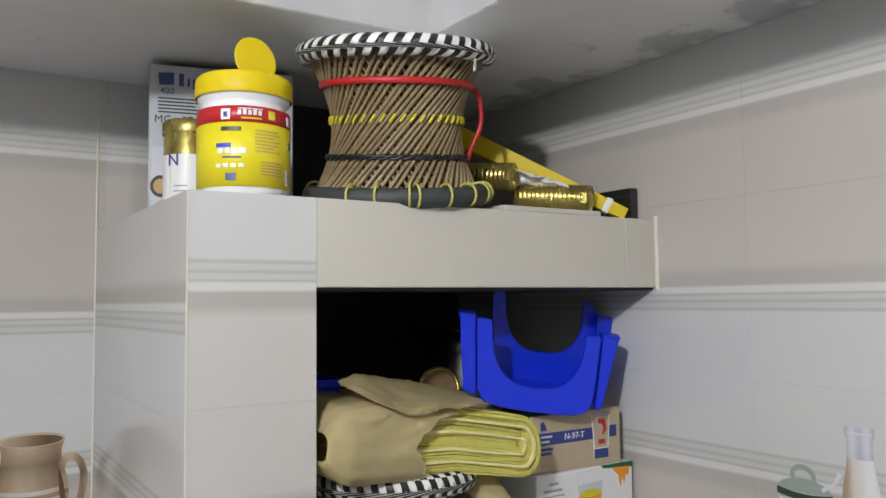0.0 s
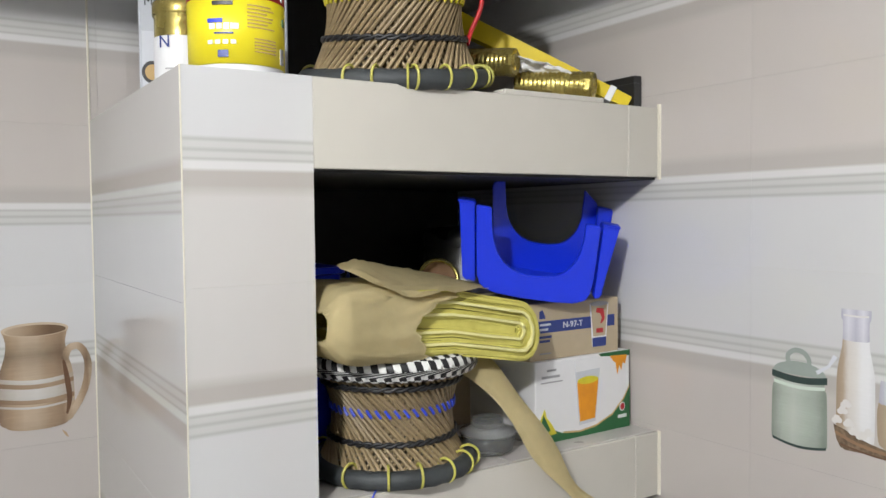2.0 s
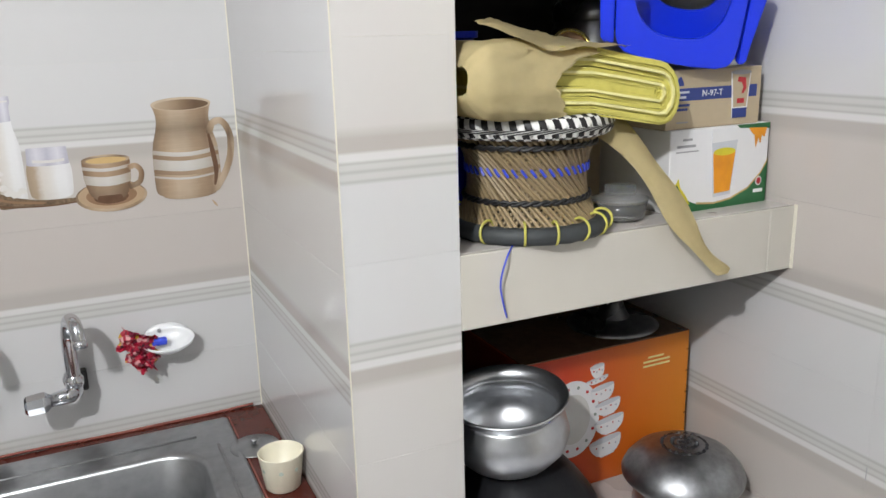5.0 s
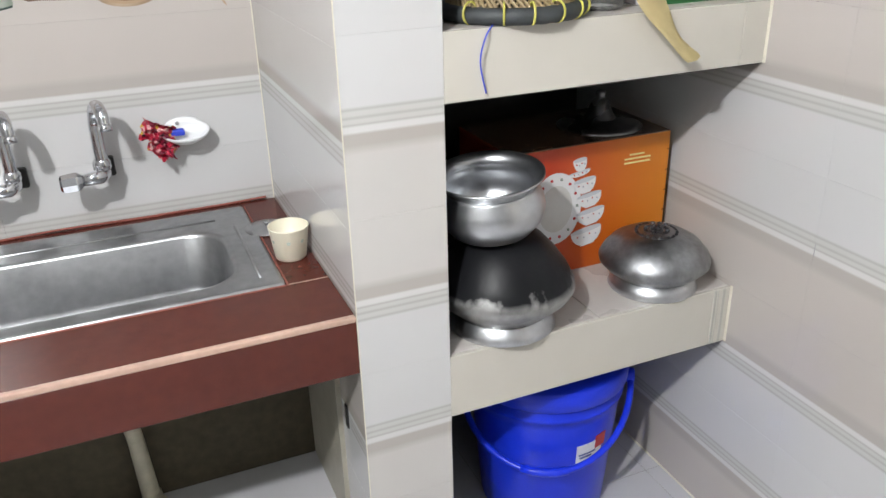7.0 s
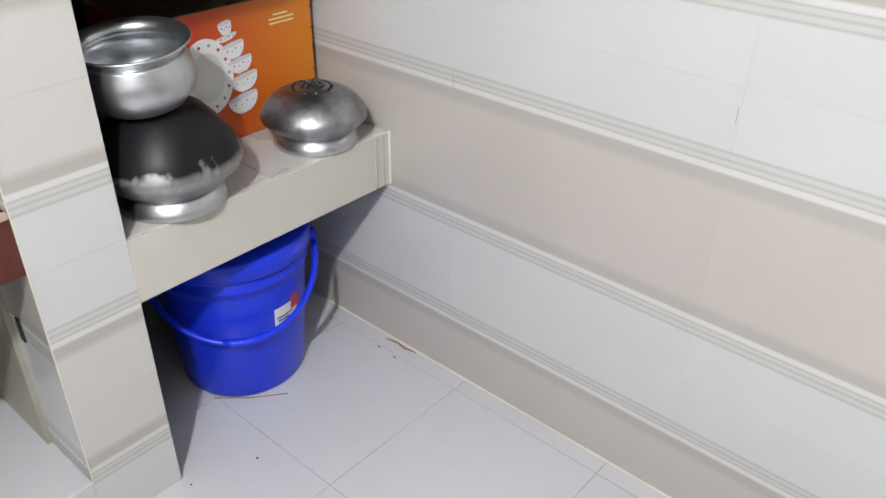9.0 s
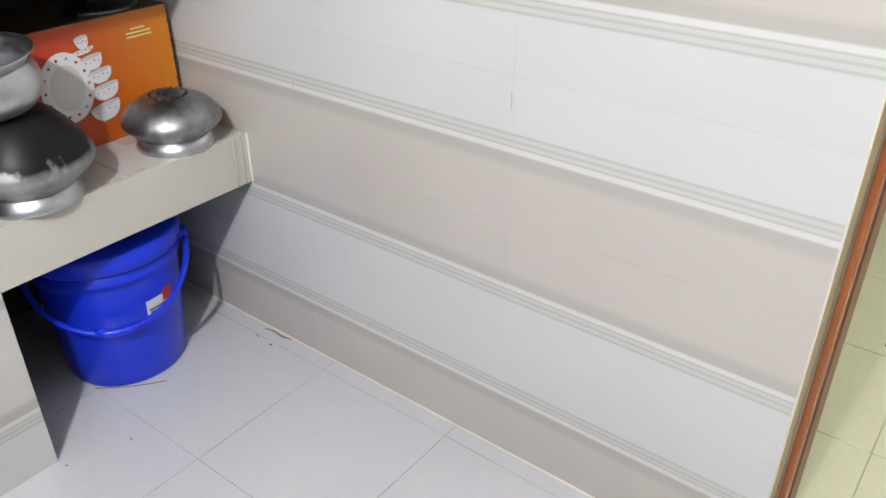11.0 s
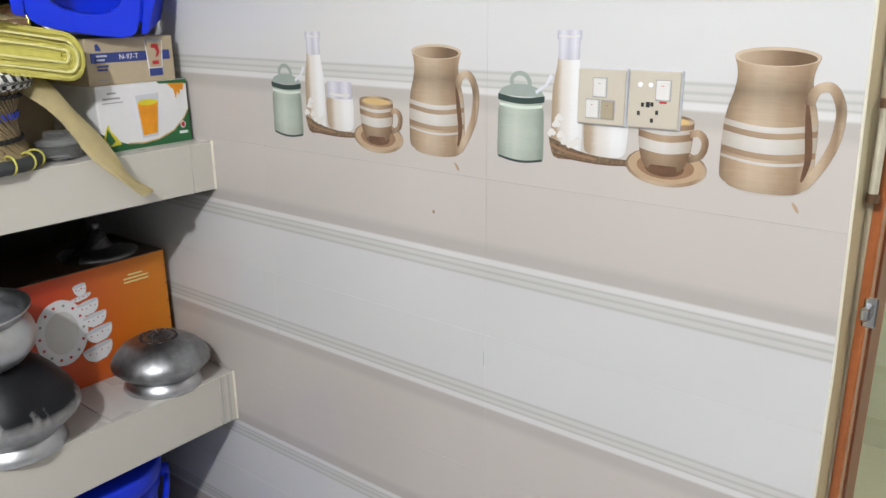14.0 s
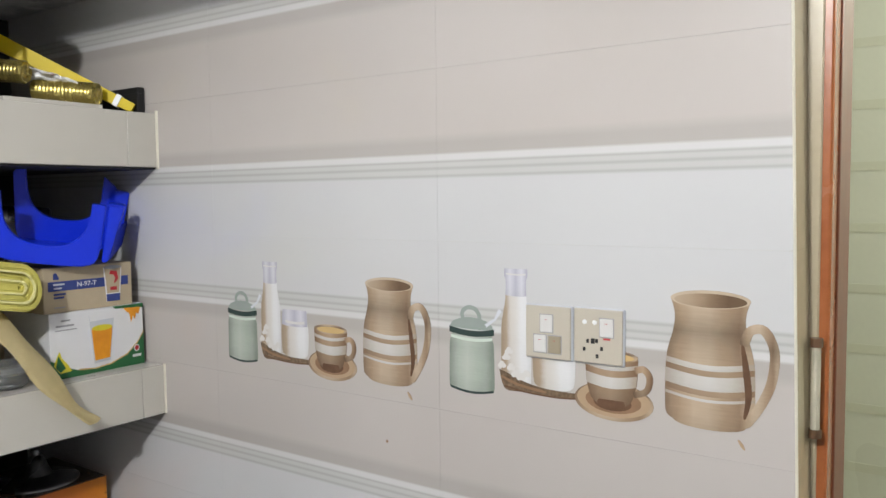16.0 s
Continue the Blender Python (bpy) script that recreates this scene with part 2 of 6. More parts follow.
M_WOOD = mk("varnished_red_brown_wood", (0.36, 0.115, 0.036), 0.25, var=0.0, scale=9, fine=60, col2=(0.25, 0.072, 0.022), bump=0.15, bscale=40)
# The frame's wood again, darkened for the shade in its rebate.
M_WOODSHADE = mk("shaded_varnished_wood", (0.15, 0.042, 0.016), 0.45, var=0.25, scale=9)
M_GREENTILE = mk("pale_green_wall_tile", (0.62, 0.645, 0.54), 0.3, var=0.03, scale=3)
M_GREENTILEB = mk("buff_wall_tile_square", (0.58, 0.60, 0.48), 0.3, var=0.03, scale=3)
M_OUTFLOOR = mk("olive_cream_floor_tile", (0.41, 0.405, 0.315), 0.25, var=0.06, scale=3)
M_PVC = mk("dirty_pvc", (0.46, 0.43, 0.33), 0.5, var=0.25, scale=14)


def glass(name, col, rough=0.03):
    m = bpy.data.materials.new(name)
    m.use_nodes = True
    p = m.node_tree.nodes["Principled BSDF"]
    p.inputs["Base Color"].default_value = (*col, 1)
    p.inputs["Roughness"].default_value = rough
    p.inputs["Transmission Weight"].default_value = 1.0
    p.inputs["IOR"].default_value = 1.45
    return m


M_GLASS = glass("clear_plastic", (0.92, 0.94, 0.95), 0.08)
M_GLASS.node_tree.nodes["Principled BSDF"].inputs["Transmission Weight"].default_value = 0.92


def orange_box_material():
    """Printed card that turns from red-orange to amber across its width."""
    m = mk("orange_printed_card", (0.62, 0.10, 0.010), 0.38, var=0.05)
    nt = m.node_tree
    tc, sep, r = nt.nodes.new("ShaderNodeTexCoord"), nt.nodes.new("ShaderNodeSeparateXYZ"), nt.nodes.new("ShaderNodeValToRGB")
    links(m, tc.outputs["Generated"], sep.inputs[0])
    links(m, sep.outputs["X"], r.inputs[0])
    r.color_ramp.elements[0].color, r.color_ramp.elements[0].position = (0.47, 0.040, 0.009, 1), 0.25
    r.color_ramp.elements[1].color, r.color_ramp.elements[1].position = (0.60, 0.20, 0.012, 1), 1.0
    links(m, r.outputs[0], nt.nodes["Principled BSDF"].inputs["Base Color"])
    return m


M_ORANGE = orange_box_material()


def shaded_print(name, cols, rows=(0.94, 1.0, 1.02, 1.0), streaks=0.05):
    """A picture of a round vessel: the print runs through these colours from side to side."""
    m = mk(name, (0.5, 0.5, 0.5), 0.2, var=0.05)
    nt = m.node_tree
    tc, sep, r = nt.nodes.new("ShaderNodeTexCoord"), nt.nodes.new("ShaderNodeSeparateXYZ"), nt.nodes.new("ShaderNodeValToRGB")
    n, add = nt.nodes.new("ShaderNodeTexNoise"), nt.nodes.new("ShaderNodeMath")
    n.inputs["Scale"].default_value, n.inputs["Detail"].default_value = 9, 5
    add.operation, add.inputs[1].default_value = "MULTIPLY_ADD", 0.10
    links(m, tc.outputs["Generated"], sep.inputs[0])
    links(m, tc.outputs["Generated"], n.inputs["Vector"])
    links(m, n.outputs["Fac"], add.inputs[0])
    links(m, sep.outputs["X"], add.inputs[2])
    links(m, add.outputs[0], r.inputs[0])
    el = r.color_ramp.elements
    while len(el) < len(cols):
        el.new(0.5)
    for k, (e, c) in enumerate(zip(el, cols)):
        e.position, e.color = 0.05 + k / (len(cols) - 1), (*c, 1)
    # the picture's own tone from foot to top, with fine level streaks
    fall, stretch, streak = nt.nodes.new("ShaderNodeValToRGB"), nt.nodes.new("ShaderNodeMapping"), nt.nodes.new("ShaderNodeTexNoise")
    stretch.inputs["Scale"].default_value = (1.2, 1.2, 26.0)
    streak.inputs["Scale"].default_value, streak.inputs["Detail"].default_value = 2.2, 4
    links(m, tc.outputs["Generated"], stretch.inputs["Vector"])
    links(m, stretch.outputs[0], streak.inputs["Vector"])
    links(m, sep.outputs["Z"], fall.inputs[0])
    el = fall.color_ramp.elements
    while len(el) < len(rows):
        el.new(0.5)
    for k, (e, c) in enumerate(zip(el, rows)):
        e.position, e.color = k / (len(rows) - 1), (c, c, c, 1)
    grain = nt.nodes.new("ShaderNodeMapRange")
    grain.inputs["To Min"].default_value, grain.inputs["To Max"].default_value = 1 - streaks, 1 + streaks
    links(m, streak.outputs["Fac"], grain.inputs["Value"])
    tone = nt.nodes.new("ShaderNodeMath")
    tone.operation = "MULTIPLY"
    links(m, fall.outputs[0], tone.inputs[0])
    links(m, grain.outputs[0], tone.inputs[1])
    scaled = nt.nodes.new("ShaderNodeVectorMath")
    scaled.operation = "SCALE"
    links(m, r.outputs[0], scaled.inputs[0])
    links(m, tone.outputs[0], scaled.inputs["Scale"])
    links(m, scaled.outputs[0], nt.nodes["Principled BSDF"].inputs["Base Color"])
    return m


P_JUG = shaded_print("jug_print", ((0.19, 0.13, 0.085), (0.345, 0.25, 0.165), (0.45, 0.35, 0.25), (0.43, 0.335, 0.24), (0.33, 0.24, 0.16), (0.25, 0.17, 0.11), (0.38, 0.29, 0.20)), (0.85, 1.0, 1.0, 1.04, 1.0, 0.88, 0.60, 0.90, 1.10), 0.13)
M_WOVEN = mk("woven_brown_print", (0.27, 0.19, 0.12), 0.2, scale=55, fine=160, col2=(0.035, 0.022, 0.014))
M_RIMPR = mk("pale_tan_print", (0.47, 0.375, 0.275), 0.2, var=0.12, scale=25)
P_MOUTH = shaded_print("jug_mouth_print", ((0.40, 0.31, 0.22), (0.34, 0.255, 0.175), (0.22, 0.15, 0.095), (0.12, 0.075, 0.045), (0.13, 0.085, 0.05)))
P_STRIPE = shaded_print("stripe_print", ((0.34, 0.30, 0.25), (0.49, 0.465, 0.43), (0.53, 0.515, 0.49), (0.45, 0.42, 0.38), (0.33, 0.28, 0.22)))
P_BROWN = shaded_print("brown_stripe_print", ((0.19, 0.125, 0.08), (0.31, 0.222, 0.15), (0.33, 0.24, 0.16), (0.22, 0.145, 0.09)))
P_CUP = shaded_print("cup_print", ((0.15, 0.092, 0.055), (0.31, 0.215, 0.14), (0.36, 0.26, 0.175), (0.26, 0.175, 0.11), (0.17, 0.105, 0.062)), (0.55, 0.75, 0.95, 1.05, 1.1))
P_JAR = shaded_print("jar_print", ((0.20, 0.235, 0.195), (0.36, 0.40, 0.345), (0.43, 0.465, 0.41), (0.37, 0.41, 0.355), (0.31, 0.35, 0.30), (0.21, 0.245, 0.205)), (0.88, 1.0, 1.03, 0.94, 1.05), 0.08)
P_MILK = shaded_print("milk_print", ((0.30, 0.23, 0.16), (0.36, 0.28, 0.20), (0.56, 0.53, 0.49), (0.60, 0.58, 0.55), (0.66, 0.66, 0.655), (0.66, 0.66, 0.66), (0.60, 0.60, 0.60)))
P_NECK = shaded_print("neck_print", ((0.36, 0.35, 0.42), (0.56, 0.56, 0.60), (0.42, 0.41, 0.48), (0.58, 0.58, 0.62), (0.40, 0.39, 0.46)))

# ---- builders ----
def finish(name, bm, material, smooth=False):
    bmesh.ops.recalc_face_normals(bm, faces=bm.faces)
    me = bpy.data.meshes.new(name)
    bm.to_mesh(me)
    bm.free()
    for m in material if isinstance(material, (list, tuple)) else [material]:
        me.materials.append(m)
    if smooth:
        for f in me.polygons:
            f.use_smooth = True
    return me


def part(name, bm, material, parent=None, label="", smooth=False, at=None):
    """Links a bmesh as one mesh object, under a thing or a part."""
    ob = new(name, finish(name, bm, material, smooth))
    ob.parent = parent
    if at is not None:
        ob.matrix_basis = at
    if label:
        ob["label"] = label
    return ob


def thing(name, m, label, category, group="", kind=""):
    ob = new(name)
    ob.matrix_basis = m
    ob.empty_display_size = 0.05
    return tagged(ob, label, category, group, kind)


def box(a, b, bevel=0.0, seg=1):
    bm = bmesh.new()
    bmesh.ops.create_cube(bm, size=1)
    for v in bm.verts:
        v.co = Vector([lo + (c + 0.5) * (hi - lo) for c, lo, hi in zip(v.co, a, b)])
    if bevel:
        bmesh.ops.bevel(bm, geom=list(bm.edges), offset=bevel, segments=seg, affect="EDGES", profile=0.5)
    return bm


def boxes(*pairs):
    bm = bmesh.new()
    for a, b in pairs:
        add_box(bm, a, b)
    return bm


def add_box(bm, a, b):
    vs = [bm.verts.new((x, y, z)) for x in (a[0], b[0]) for y in (a[1], b[1]) for z in (a[2], b[2])]
    for f in ((0, 1, 3, 2), (4, 6, 7, 5), (0, 4, 5, 1), (2, 3, 7, 6), (0, 2, 6, 4), (1, 5, 7, 3)):
        bm.faces.new([vs[i] for i in f])


def lathe(profile, n=40, closed=False, sx=1.0, sy=1.0):
    """Turns (radius, height) pairs round the z axis. closed: the profile is a ring of its own."""
    bm = bmesh.new()
    rings = []
    for r, z in profile:
        if r < 1e-5:
            rings.append([bm.verts.new((0, 0, z))])
        else:
            rings.append([bm.verts.new((sx * r * math.cos(2 * math.pi * k / n), sy * r * math.sin(2 * math.pi * k / n), z)) for k in range(n)])
    pairs = list(zip(rings, rings[1:]))
    if closed:
        pairs.append((rings[-1], rings[0]))
    for a, b in pairs:
        for k in range(n):
            j = (k + 1) % n
            if len(a) == 1 and len(b) == 1:
                continue
            if len(a) == 1:
                bm.faces.new((a[0], b[k], b[j]))
            elif len(b) == 1:
                bm.faces.new((a[k], b[0], a[j]))
            else:
                bm.faces.new((a[k], b[k], b[j], a[j]))
    return bm


def tube(points, r, n=10, closed=False, caps=True, bm=None):
    """A round bar along points; r is one radius or one for each point."""
    bm = bm or bmesh.new()
    pts = [Vector(p) for p in points]
    rs = r if isinstance(r, (list, tuple)) else [r] * len(pts)
    rings, side = [], None
    for i, p in enumerate(pts):
        if closed:
            t = pts[(i + 1) % len(pts)] - pts[i - 1]
        else:
            t = pts[min(i + 1, len(pts) - 1)] - pts[max(i - 1, 0)]
        t.normalize()
        if side is None:
            side = t.cross(Vector((0, 0, 1)) if abs(t.z) < 0.9 else Vector((1, 0, 0))).normalized()
        side = (side - side.dot(t) * t).normalized()
        up = t.cross(side)
        rings.append([bm.verts.new(p + rs[i] * (math.cos(2 * math.pi * k / n) * side + math.sin(2 * math.pi * k / n) * up)) for k in range(n)])
    for a, b in list(zip(rings, rings[1:])) + ([(rings[-1], rings[0])] if closed else []):
        for k in range(n):
            j = (k + 1) % n
            bm.faces.new((a[k], a[j], b[j], b[k]))
    if caps and not closed:
        bm.faces.new(rings[0][::-1])
        bm.faces.new(rings[-1])
    return bm


def ring(radius, z, r, n=48, m=8, wob=0.0):
    return tube([(radius * math.cos(2 * math.pi * k / n), radius * math.sin(2 * math.pi * k / n), z + wob * math.sin(9.1 * k)) for k in range(n)], r, m, closed=True)


def smooth_path(points, per=6):
    """Catmull-Rom through the points."""
    p = [Vector(points[0])] + [Vector(q) for q in points] + [Vector(points[-1])]
    out = []
    for a, b, c, d in zip(p, p[1:], p[2:], p[3:]):
        for k in range(per):
            t = k / per
            out.append(0.5 * (2 * b + (c - a) * t + (2 * a - 5 * b + 4 * c - d) * t * t + (3 * b - a - 3 * c + d) * t ** 3))
    return out + [p[-1]]


def plate(outline, y0, y1):
    """A flat outline in x and z with thickness from y0 to y1."""
    bm = bmesh.new()
    front = [bm.verts.new((x, y0, z)) for x, z in outline]
    back = [bm.verts.new((x, y1, z)) for x, z in outline]
    bm.faces.new(front)
    bm.faces.new(back[::-1])
    for i in range(len(outline)):
        j = (i + 1) % len(outline)
        bm.faces.new((front[i], back[i], back[j], front[j]))
    return bm


def disc(cx, cz, rx, rz, n=24):
    return [(cx + rx * math.cos(2 * math.pi * k / n), cz + rz * math.sin(2 * math.pi * k / n)) for k in range(n)]


def text_bm(s, size, depth=0.0004):
    """Letters of the built-in font in the x-z plane, facing -y, centred."""
    cu = bpy.data.curves.new("letters", "FONT")
    cu.body, cu.size, cu.extrude, cu.align_x, cu.align_y, cu.resolution_u = s, size, depth, "CENTER", "CENTER", 2
    ob = bpy.data.objects.new("letters", cu)
    me = bpy.data.meshes.new_from_object(ob)
    bm = bmesh.new()
    bm.from_mesh(me)
    bpy.data.objects.remove(ob)
    bpy.data.meshes.remove(me)
    bm.transform(Matrix.Rotation(radians(90), 4, "X"))
    return bm


# ---- the place ----
XR, YF, YB, PX0, PX1 = 1.51, 1.50, 2.13, 0.70, 0.868
SOFFIT, TOP = 2.01, 2.72
LEFT, BEHIND, OPEN_Y = -0.47, -1.60, 0.16
S1, S2, S3 = (1.605, 1.724), (1.050, 1.161), (0.455, 0.585)
CT = 0.711
JOINTS_Z = [0.0] + [BAND_Z - TILE_H / 2 + TILE_H * k for k in range(1, 8)]


def structure(name, bm, material, label, category, smooth=False):
    return tagged(part(name, bm, material, smooth=smooth), label, category, kind="structure")


wall_right = structure("wall_right", boxes(((XR + 0.0015, OPEN_Y + 0.0015, 0), (XR + 0.105, 2.25, TOP))), M_GROUT, "wall of glazed white and beige banded tiles", "wall")
wall_right_far = structure("wall_right_far", boxes(((XR, BEHIND - 0.1, 0), (XR + 0.1, -0.72, TOP)), ((XR, -0.72, 2.08), (XR + 0.1, OPEN_Y + 0.008, TOP))), M_PLASTER, "unseen dark plaster wall round the doorway, limiting bounced light", "wall")
wall_back = structure("wall_back", boxes(((LEFT, YB + 0.0015, 0), (XR + 0.008, 2.25, TOP))), M_GROUT, "wall of glazed white and beige banded tiles", "wall")
# wall out of view, set close behind the bulb to bounce its light
wall_left = structure("wall_left", boxes(((LEFT - 0.1, BEHIND - 0.1, 0), (LEFT, 2.25, TOP))), M_BOUNCE, "unseen pale plaster wall added to bounce the bulb's light", "wall")
# out of view; closes the room and soaks up bounce
wall_behind = structure("wall_behind", boxes(((LEFT, BEHIND - 0.1, 0), (XR, BEHIND, TOP))), M_PLASTER, "unseen dark plaster wall added to close the kitchen", "wall")
ceiling = structure("ceiling", boxes(((LEFT - 0.1, BEHIND - 0.1, TOP), (XR + 0.1, 2.25, TOP + 0.1))), M_CEIL, "white plaster ceiling", "ceiling")
soffit = structure("loft_soffit", boxes(((LEFT, 1.602, SOFFIT), (XR + 0.004, YB + 0.006, SOFFIT + 0.012)), ((1.112, OPEN_Y, SOFFIT), (XR + 0.004, 1.602, SOFFIT + 0.012))), M_SOFFIT, "stained grey-white plaster soffit of a dropped loft, lightened for bounced light", "ceiling")
# upright faces toned darker than the underside, to tame the direct light
part("loft_face", boxes(((LEFT, 1.60, SOFFIT + 0.001), (XR + 0.004, YB + 0.006, TOP)), ((1.11, OPEN_Y, SOFFIT + 0.001), (XR + 0.004, 1.60, TOP))), M_CEIL, soffit)
floor = structure("floor", boxes(((LEFT, BEHIND, -0.1), (XR + 0.10, 2.25, -0.0012))), M_FLOORGROUT, "white tiled kitchen floor with dirty joints", "floor")

pillar = structure("pillar", boxes(((PX0 + 0.0015, YF + 0.0015, 0), (PX1 - 0.0015, YB + 0.001, S1[1] - 0.006))), M_GROUT, "tiled upright wall between the counter and the shelves", "pillar")
under_floor = structure("plinth", box((LEFT, YF + 0.003, -0.003), (PX0 + 0.002, YB + 0.004, 0.127), 0.003), M_FLOOR, "raised white tiled plinth under the counter", "plinth")
lining = structure("under_counter_wall", boxes(((LEFT, 1.925, 0.126), (PX0 - 0.004, YB + 0.004, 0.550))), M_CEMENT, "rough stained cement wall under the counter", "wall")
part("side_lining", box((PX0 - 0.010, YF + 0.16, 0.126), (PX0 + 0.004, 1.926, CT - 0.09)), M_SIDE, lining, "dusty cream tile")


def shelf(name, z, label, front):
    ob = structure(name, boxes(((PX1 - 0.004, YF + 0.010, z[0] + 0.002), (XR + 0.006, YB + 0.006, z[1] - 0.008))), M_CEMENT, label, "shelf")
    for x0, x1 in ((PX1, front), (front, XR)):
        part("fascia_tile", box((x0 + 0.0003, YF, z[0]), (x1 - 0.0003, YF + 0.009, z[1]), 0.0012), M_CREAM, ob)
    for x0, x1 in ((PX1 + 0.001, 1.19), (1.192, XR - 0.001)):
        for y0, y1 in ((YF + 0.0095, 1.80), (1.802, YB)):
            part("shelf_tile", box((x0, y0, z[1] - 0.008), (x1, y1, z[1]), 0.0008), M_SHELFTOP, ob)
    # underside coloured near black for the shade below the slab
    part("soffit_slab", box((PX1, YF + 0.0095, z[0] - 0.004), (XR, YB, z[0] + 0.002)), M_NICHESHADE, ob)
    return ob


shelf_top = shelf("shelf_top", S1, "cream tiled shelf slab crossing to the wall below the ceiling", 1.437)
shelf_middle = shelf("shelf_middle", S2, "cream tiled shelf slab of a built-in niche", 1.453)
shelf_low = shelf("shelf_low", S3, "cream tiled lowest shelf slab of a built-in niche", 1.466)
for x0, x1, mat in ((1.468, 1.4735, M_STRIPE), (1.4765, 1.4785, M_STRIPE), (1.489, 1.4955, M_STRIPE)):
    part("border_stripe", box((x0, YF - 0.0006, S3[0] + 0.001), (x1, YF + 0.001, S3[1] - 0.001), 0.0004), mat, shelf_low, "grey moulded stripe")
part("pillar_top", box((PX0 + 0.008, YF + 0.008, S1[1] - 0.007), (PX1, YB, S1[1] - 0.0003)), M_SHELFTOP, pillar)


def tile_mesh(w, h, mat):
    """A tile in x and z facing -y, with softened front edges."""
    bm = bmesh.new()
    c, g = 0.00025, 0.0001
    loops = [[(g, 0.0075), (w - g, 0.0075)], [(g, c), (w - g, c)], [(g + c, 0), (w - g - c, 0)]]
    rings = []
    for k, ((x0, y), (x1, _)) in enumerate(loops):
        d = 0 if k < 2 else c
        rings.append([bm.verts.new(p) for p in ((x0, y, g + d), (x1, y, g + d), (x1, y, h - g - d), (x0, y, h - g - d))])
    for a, b in zip(rings, rings[1:]):
        for i in range(4):
            j = (i + 1) % 4
            bm.faces.new((a[i], a[j], b[j], b[i]))
    bm.faces.new(rings[-1])
    return finish("tile", bm, mat)


TILE_MESHES = {}


def tiles(wall, u_joints, z_joints, place, mat=M_TILE):
    """Lays tiles on a wall: place(u, z) gives the pose of a tile's lower left corner."""
    made = {}
    for u0, u1 in zip(u_joints, u_joints[1:]):
        for z0, z1 in zip(z_joints, z_joints[1:]):
            key = (round(u1 - u0, 4), round(z1 - z0, 4), mat)
            if key not in TILE_MESHES:
                TILE_MESHES[key] = tile_mesh(*key)
            ob = new("tile", TILE_MESHES[key])
            ob.parent, ob.matrix_basis = wall, place(u0, z0)
            made[round(u0, 3), round(z0, 3)] = ob
    return made


def clip_z(lo, hi, shift=0.0):
    return [lo] + [z + shift for z in JOINTS_Z if lo + 0.01 < z < hi - 0.01] + [hi]


right_tiles = tiles(wall_right, [-YB, -1.895, -1.315, -0.735, -OPEN_Y], clip_z(0, SOFFIT), lambda u, z: pose(XR, -u, z, 0, 0, -90))
back_tiles = tiles(wall_back, [LEFT, -0.44, 0.14, 0.715, 1.295, XR], clip_z(0, SOFFIT, -0.032), lambda u, z: pose(u, YB, z), M_TILE_BACK)
tiles(pillar, [PX0, PX1], clip_z(0, S1[1]), lambda u, z: pose(u, YF, z), M_TILE_B)
tiles(pillar, [-YB, -YF], clip_z(CT - 0.1, S1[1], -0.018), lambda u, z: pose(PX0, -u, z, 0, 0, -90), M_TILE_SIDE)
tiles(pillar, [-YF - 0.16, -YF], clip_z(0.127, CT - 0.1), lambda u, z: pose(PX0, -u, z, 0, 0, -90))
# thin near-black sheets added to darken the niches as shade would
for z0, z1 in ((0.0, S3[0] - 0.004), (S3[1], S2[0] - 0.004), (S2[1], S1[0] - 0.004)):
    part("niche_lining", boxes(((PX1 - 0.001, YF + 0.010, z0), (PX1 + 0.0015, YB - 0.004, z1)), ((PX1, YB - 0.005, z0), (XR - 0.001, YB + 0.001, z1))), M_NICHESHADE, pillar, "near-black sheet put in for the niche's deep shade")
# one more near-black sheet, added to darken the back of the top shelf
part("niche_lining", box((PX1, YB - 0.005, S1[1]), (XR - 0.001, YB + 0.001, SOFFIT)), M_NICHESHADE, wall_back, "near-black sheet added behind the top shelf")
# the doorway's tiled reveal
tiles(wall_right, [0, 0.090], clip_z(0, SOFFIT), lambda u, z: pose(XR + u, OPEN_Y, z), M_CREAMD)



def lean_edge(ob):
    """The tiled corner at the doorway leans back from the opening above waist height."""
    place = ob.matrix_basis.copy()
    me = ob.data.copy()
    for v in me.vertices:
        w = place @ v.co
        if abs(w.y - OPEN_Y) < 0.012:
            w.y += 0.024 * max(0.0, w.z - 0.98)
            v.co = place.inverted() @ w
    ob.data = me


for ob in [wall_right, *wall_right.children]:
    lean_edge(ob)

# pale grout beads in the corners
def bead(parent, pts, r=0.0028):
    part("grout_bead", tube(pts, r, 6), M_GROUT, parent)


bead(wall_right, [(XR, YF - 0.001, S1[0] - 0.004), (XR, YF - 0.001, S1[1] + 0.006)], 0.004)
bead(wall_right, [(XR, YF - 0.001, S2[0]), (XR, YF - 0.001, S2[1] + 0.002)], 0.0035)
bead(wall_right, [(XR, YF - 0.001, S3[0]), (XR, YF - 0.001, S3[1] + 0.002)], 0.0035)
bead(wall_right, [(XR, OPEN_Y, 0), (XR, OPEN_Y, 0.98), (XR, OPEN_Y + 0.024 * (SOFFIT - 0.98), SOFFIT)], 0.002)
bead(wall_right, [(XR, OPEN_Y, 0.0), (XR, YB, 0.0)], 0.0034)
bead(pillar, [(PX0, YF, 0.0), (PX0, YF, S1[1])], 0.0011)
bead(pillar, [(PX0, YB, CT), (PX0, YB, SOFFIT)], 0.0022)

# floor tiles
fx = [LEFT] + [1.465 - 0.40 * k for k in range(4, -1, -1)] + [XR]
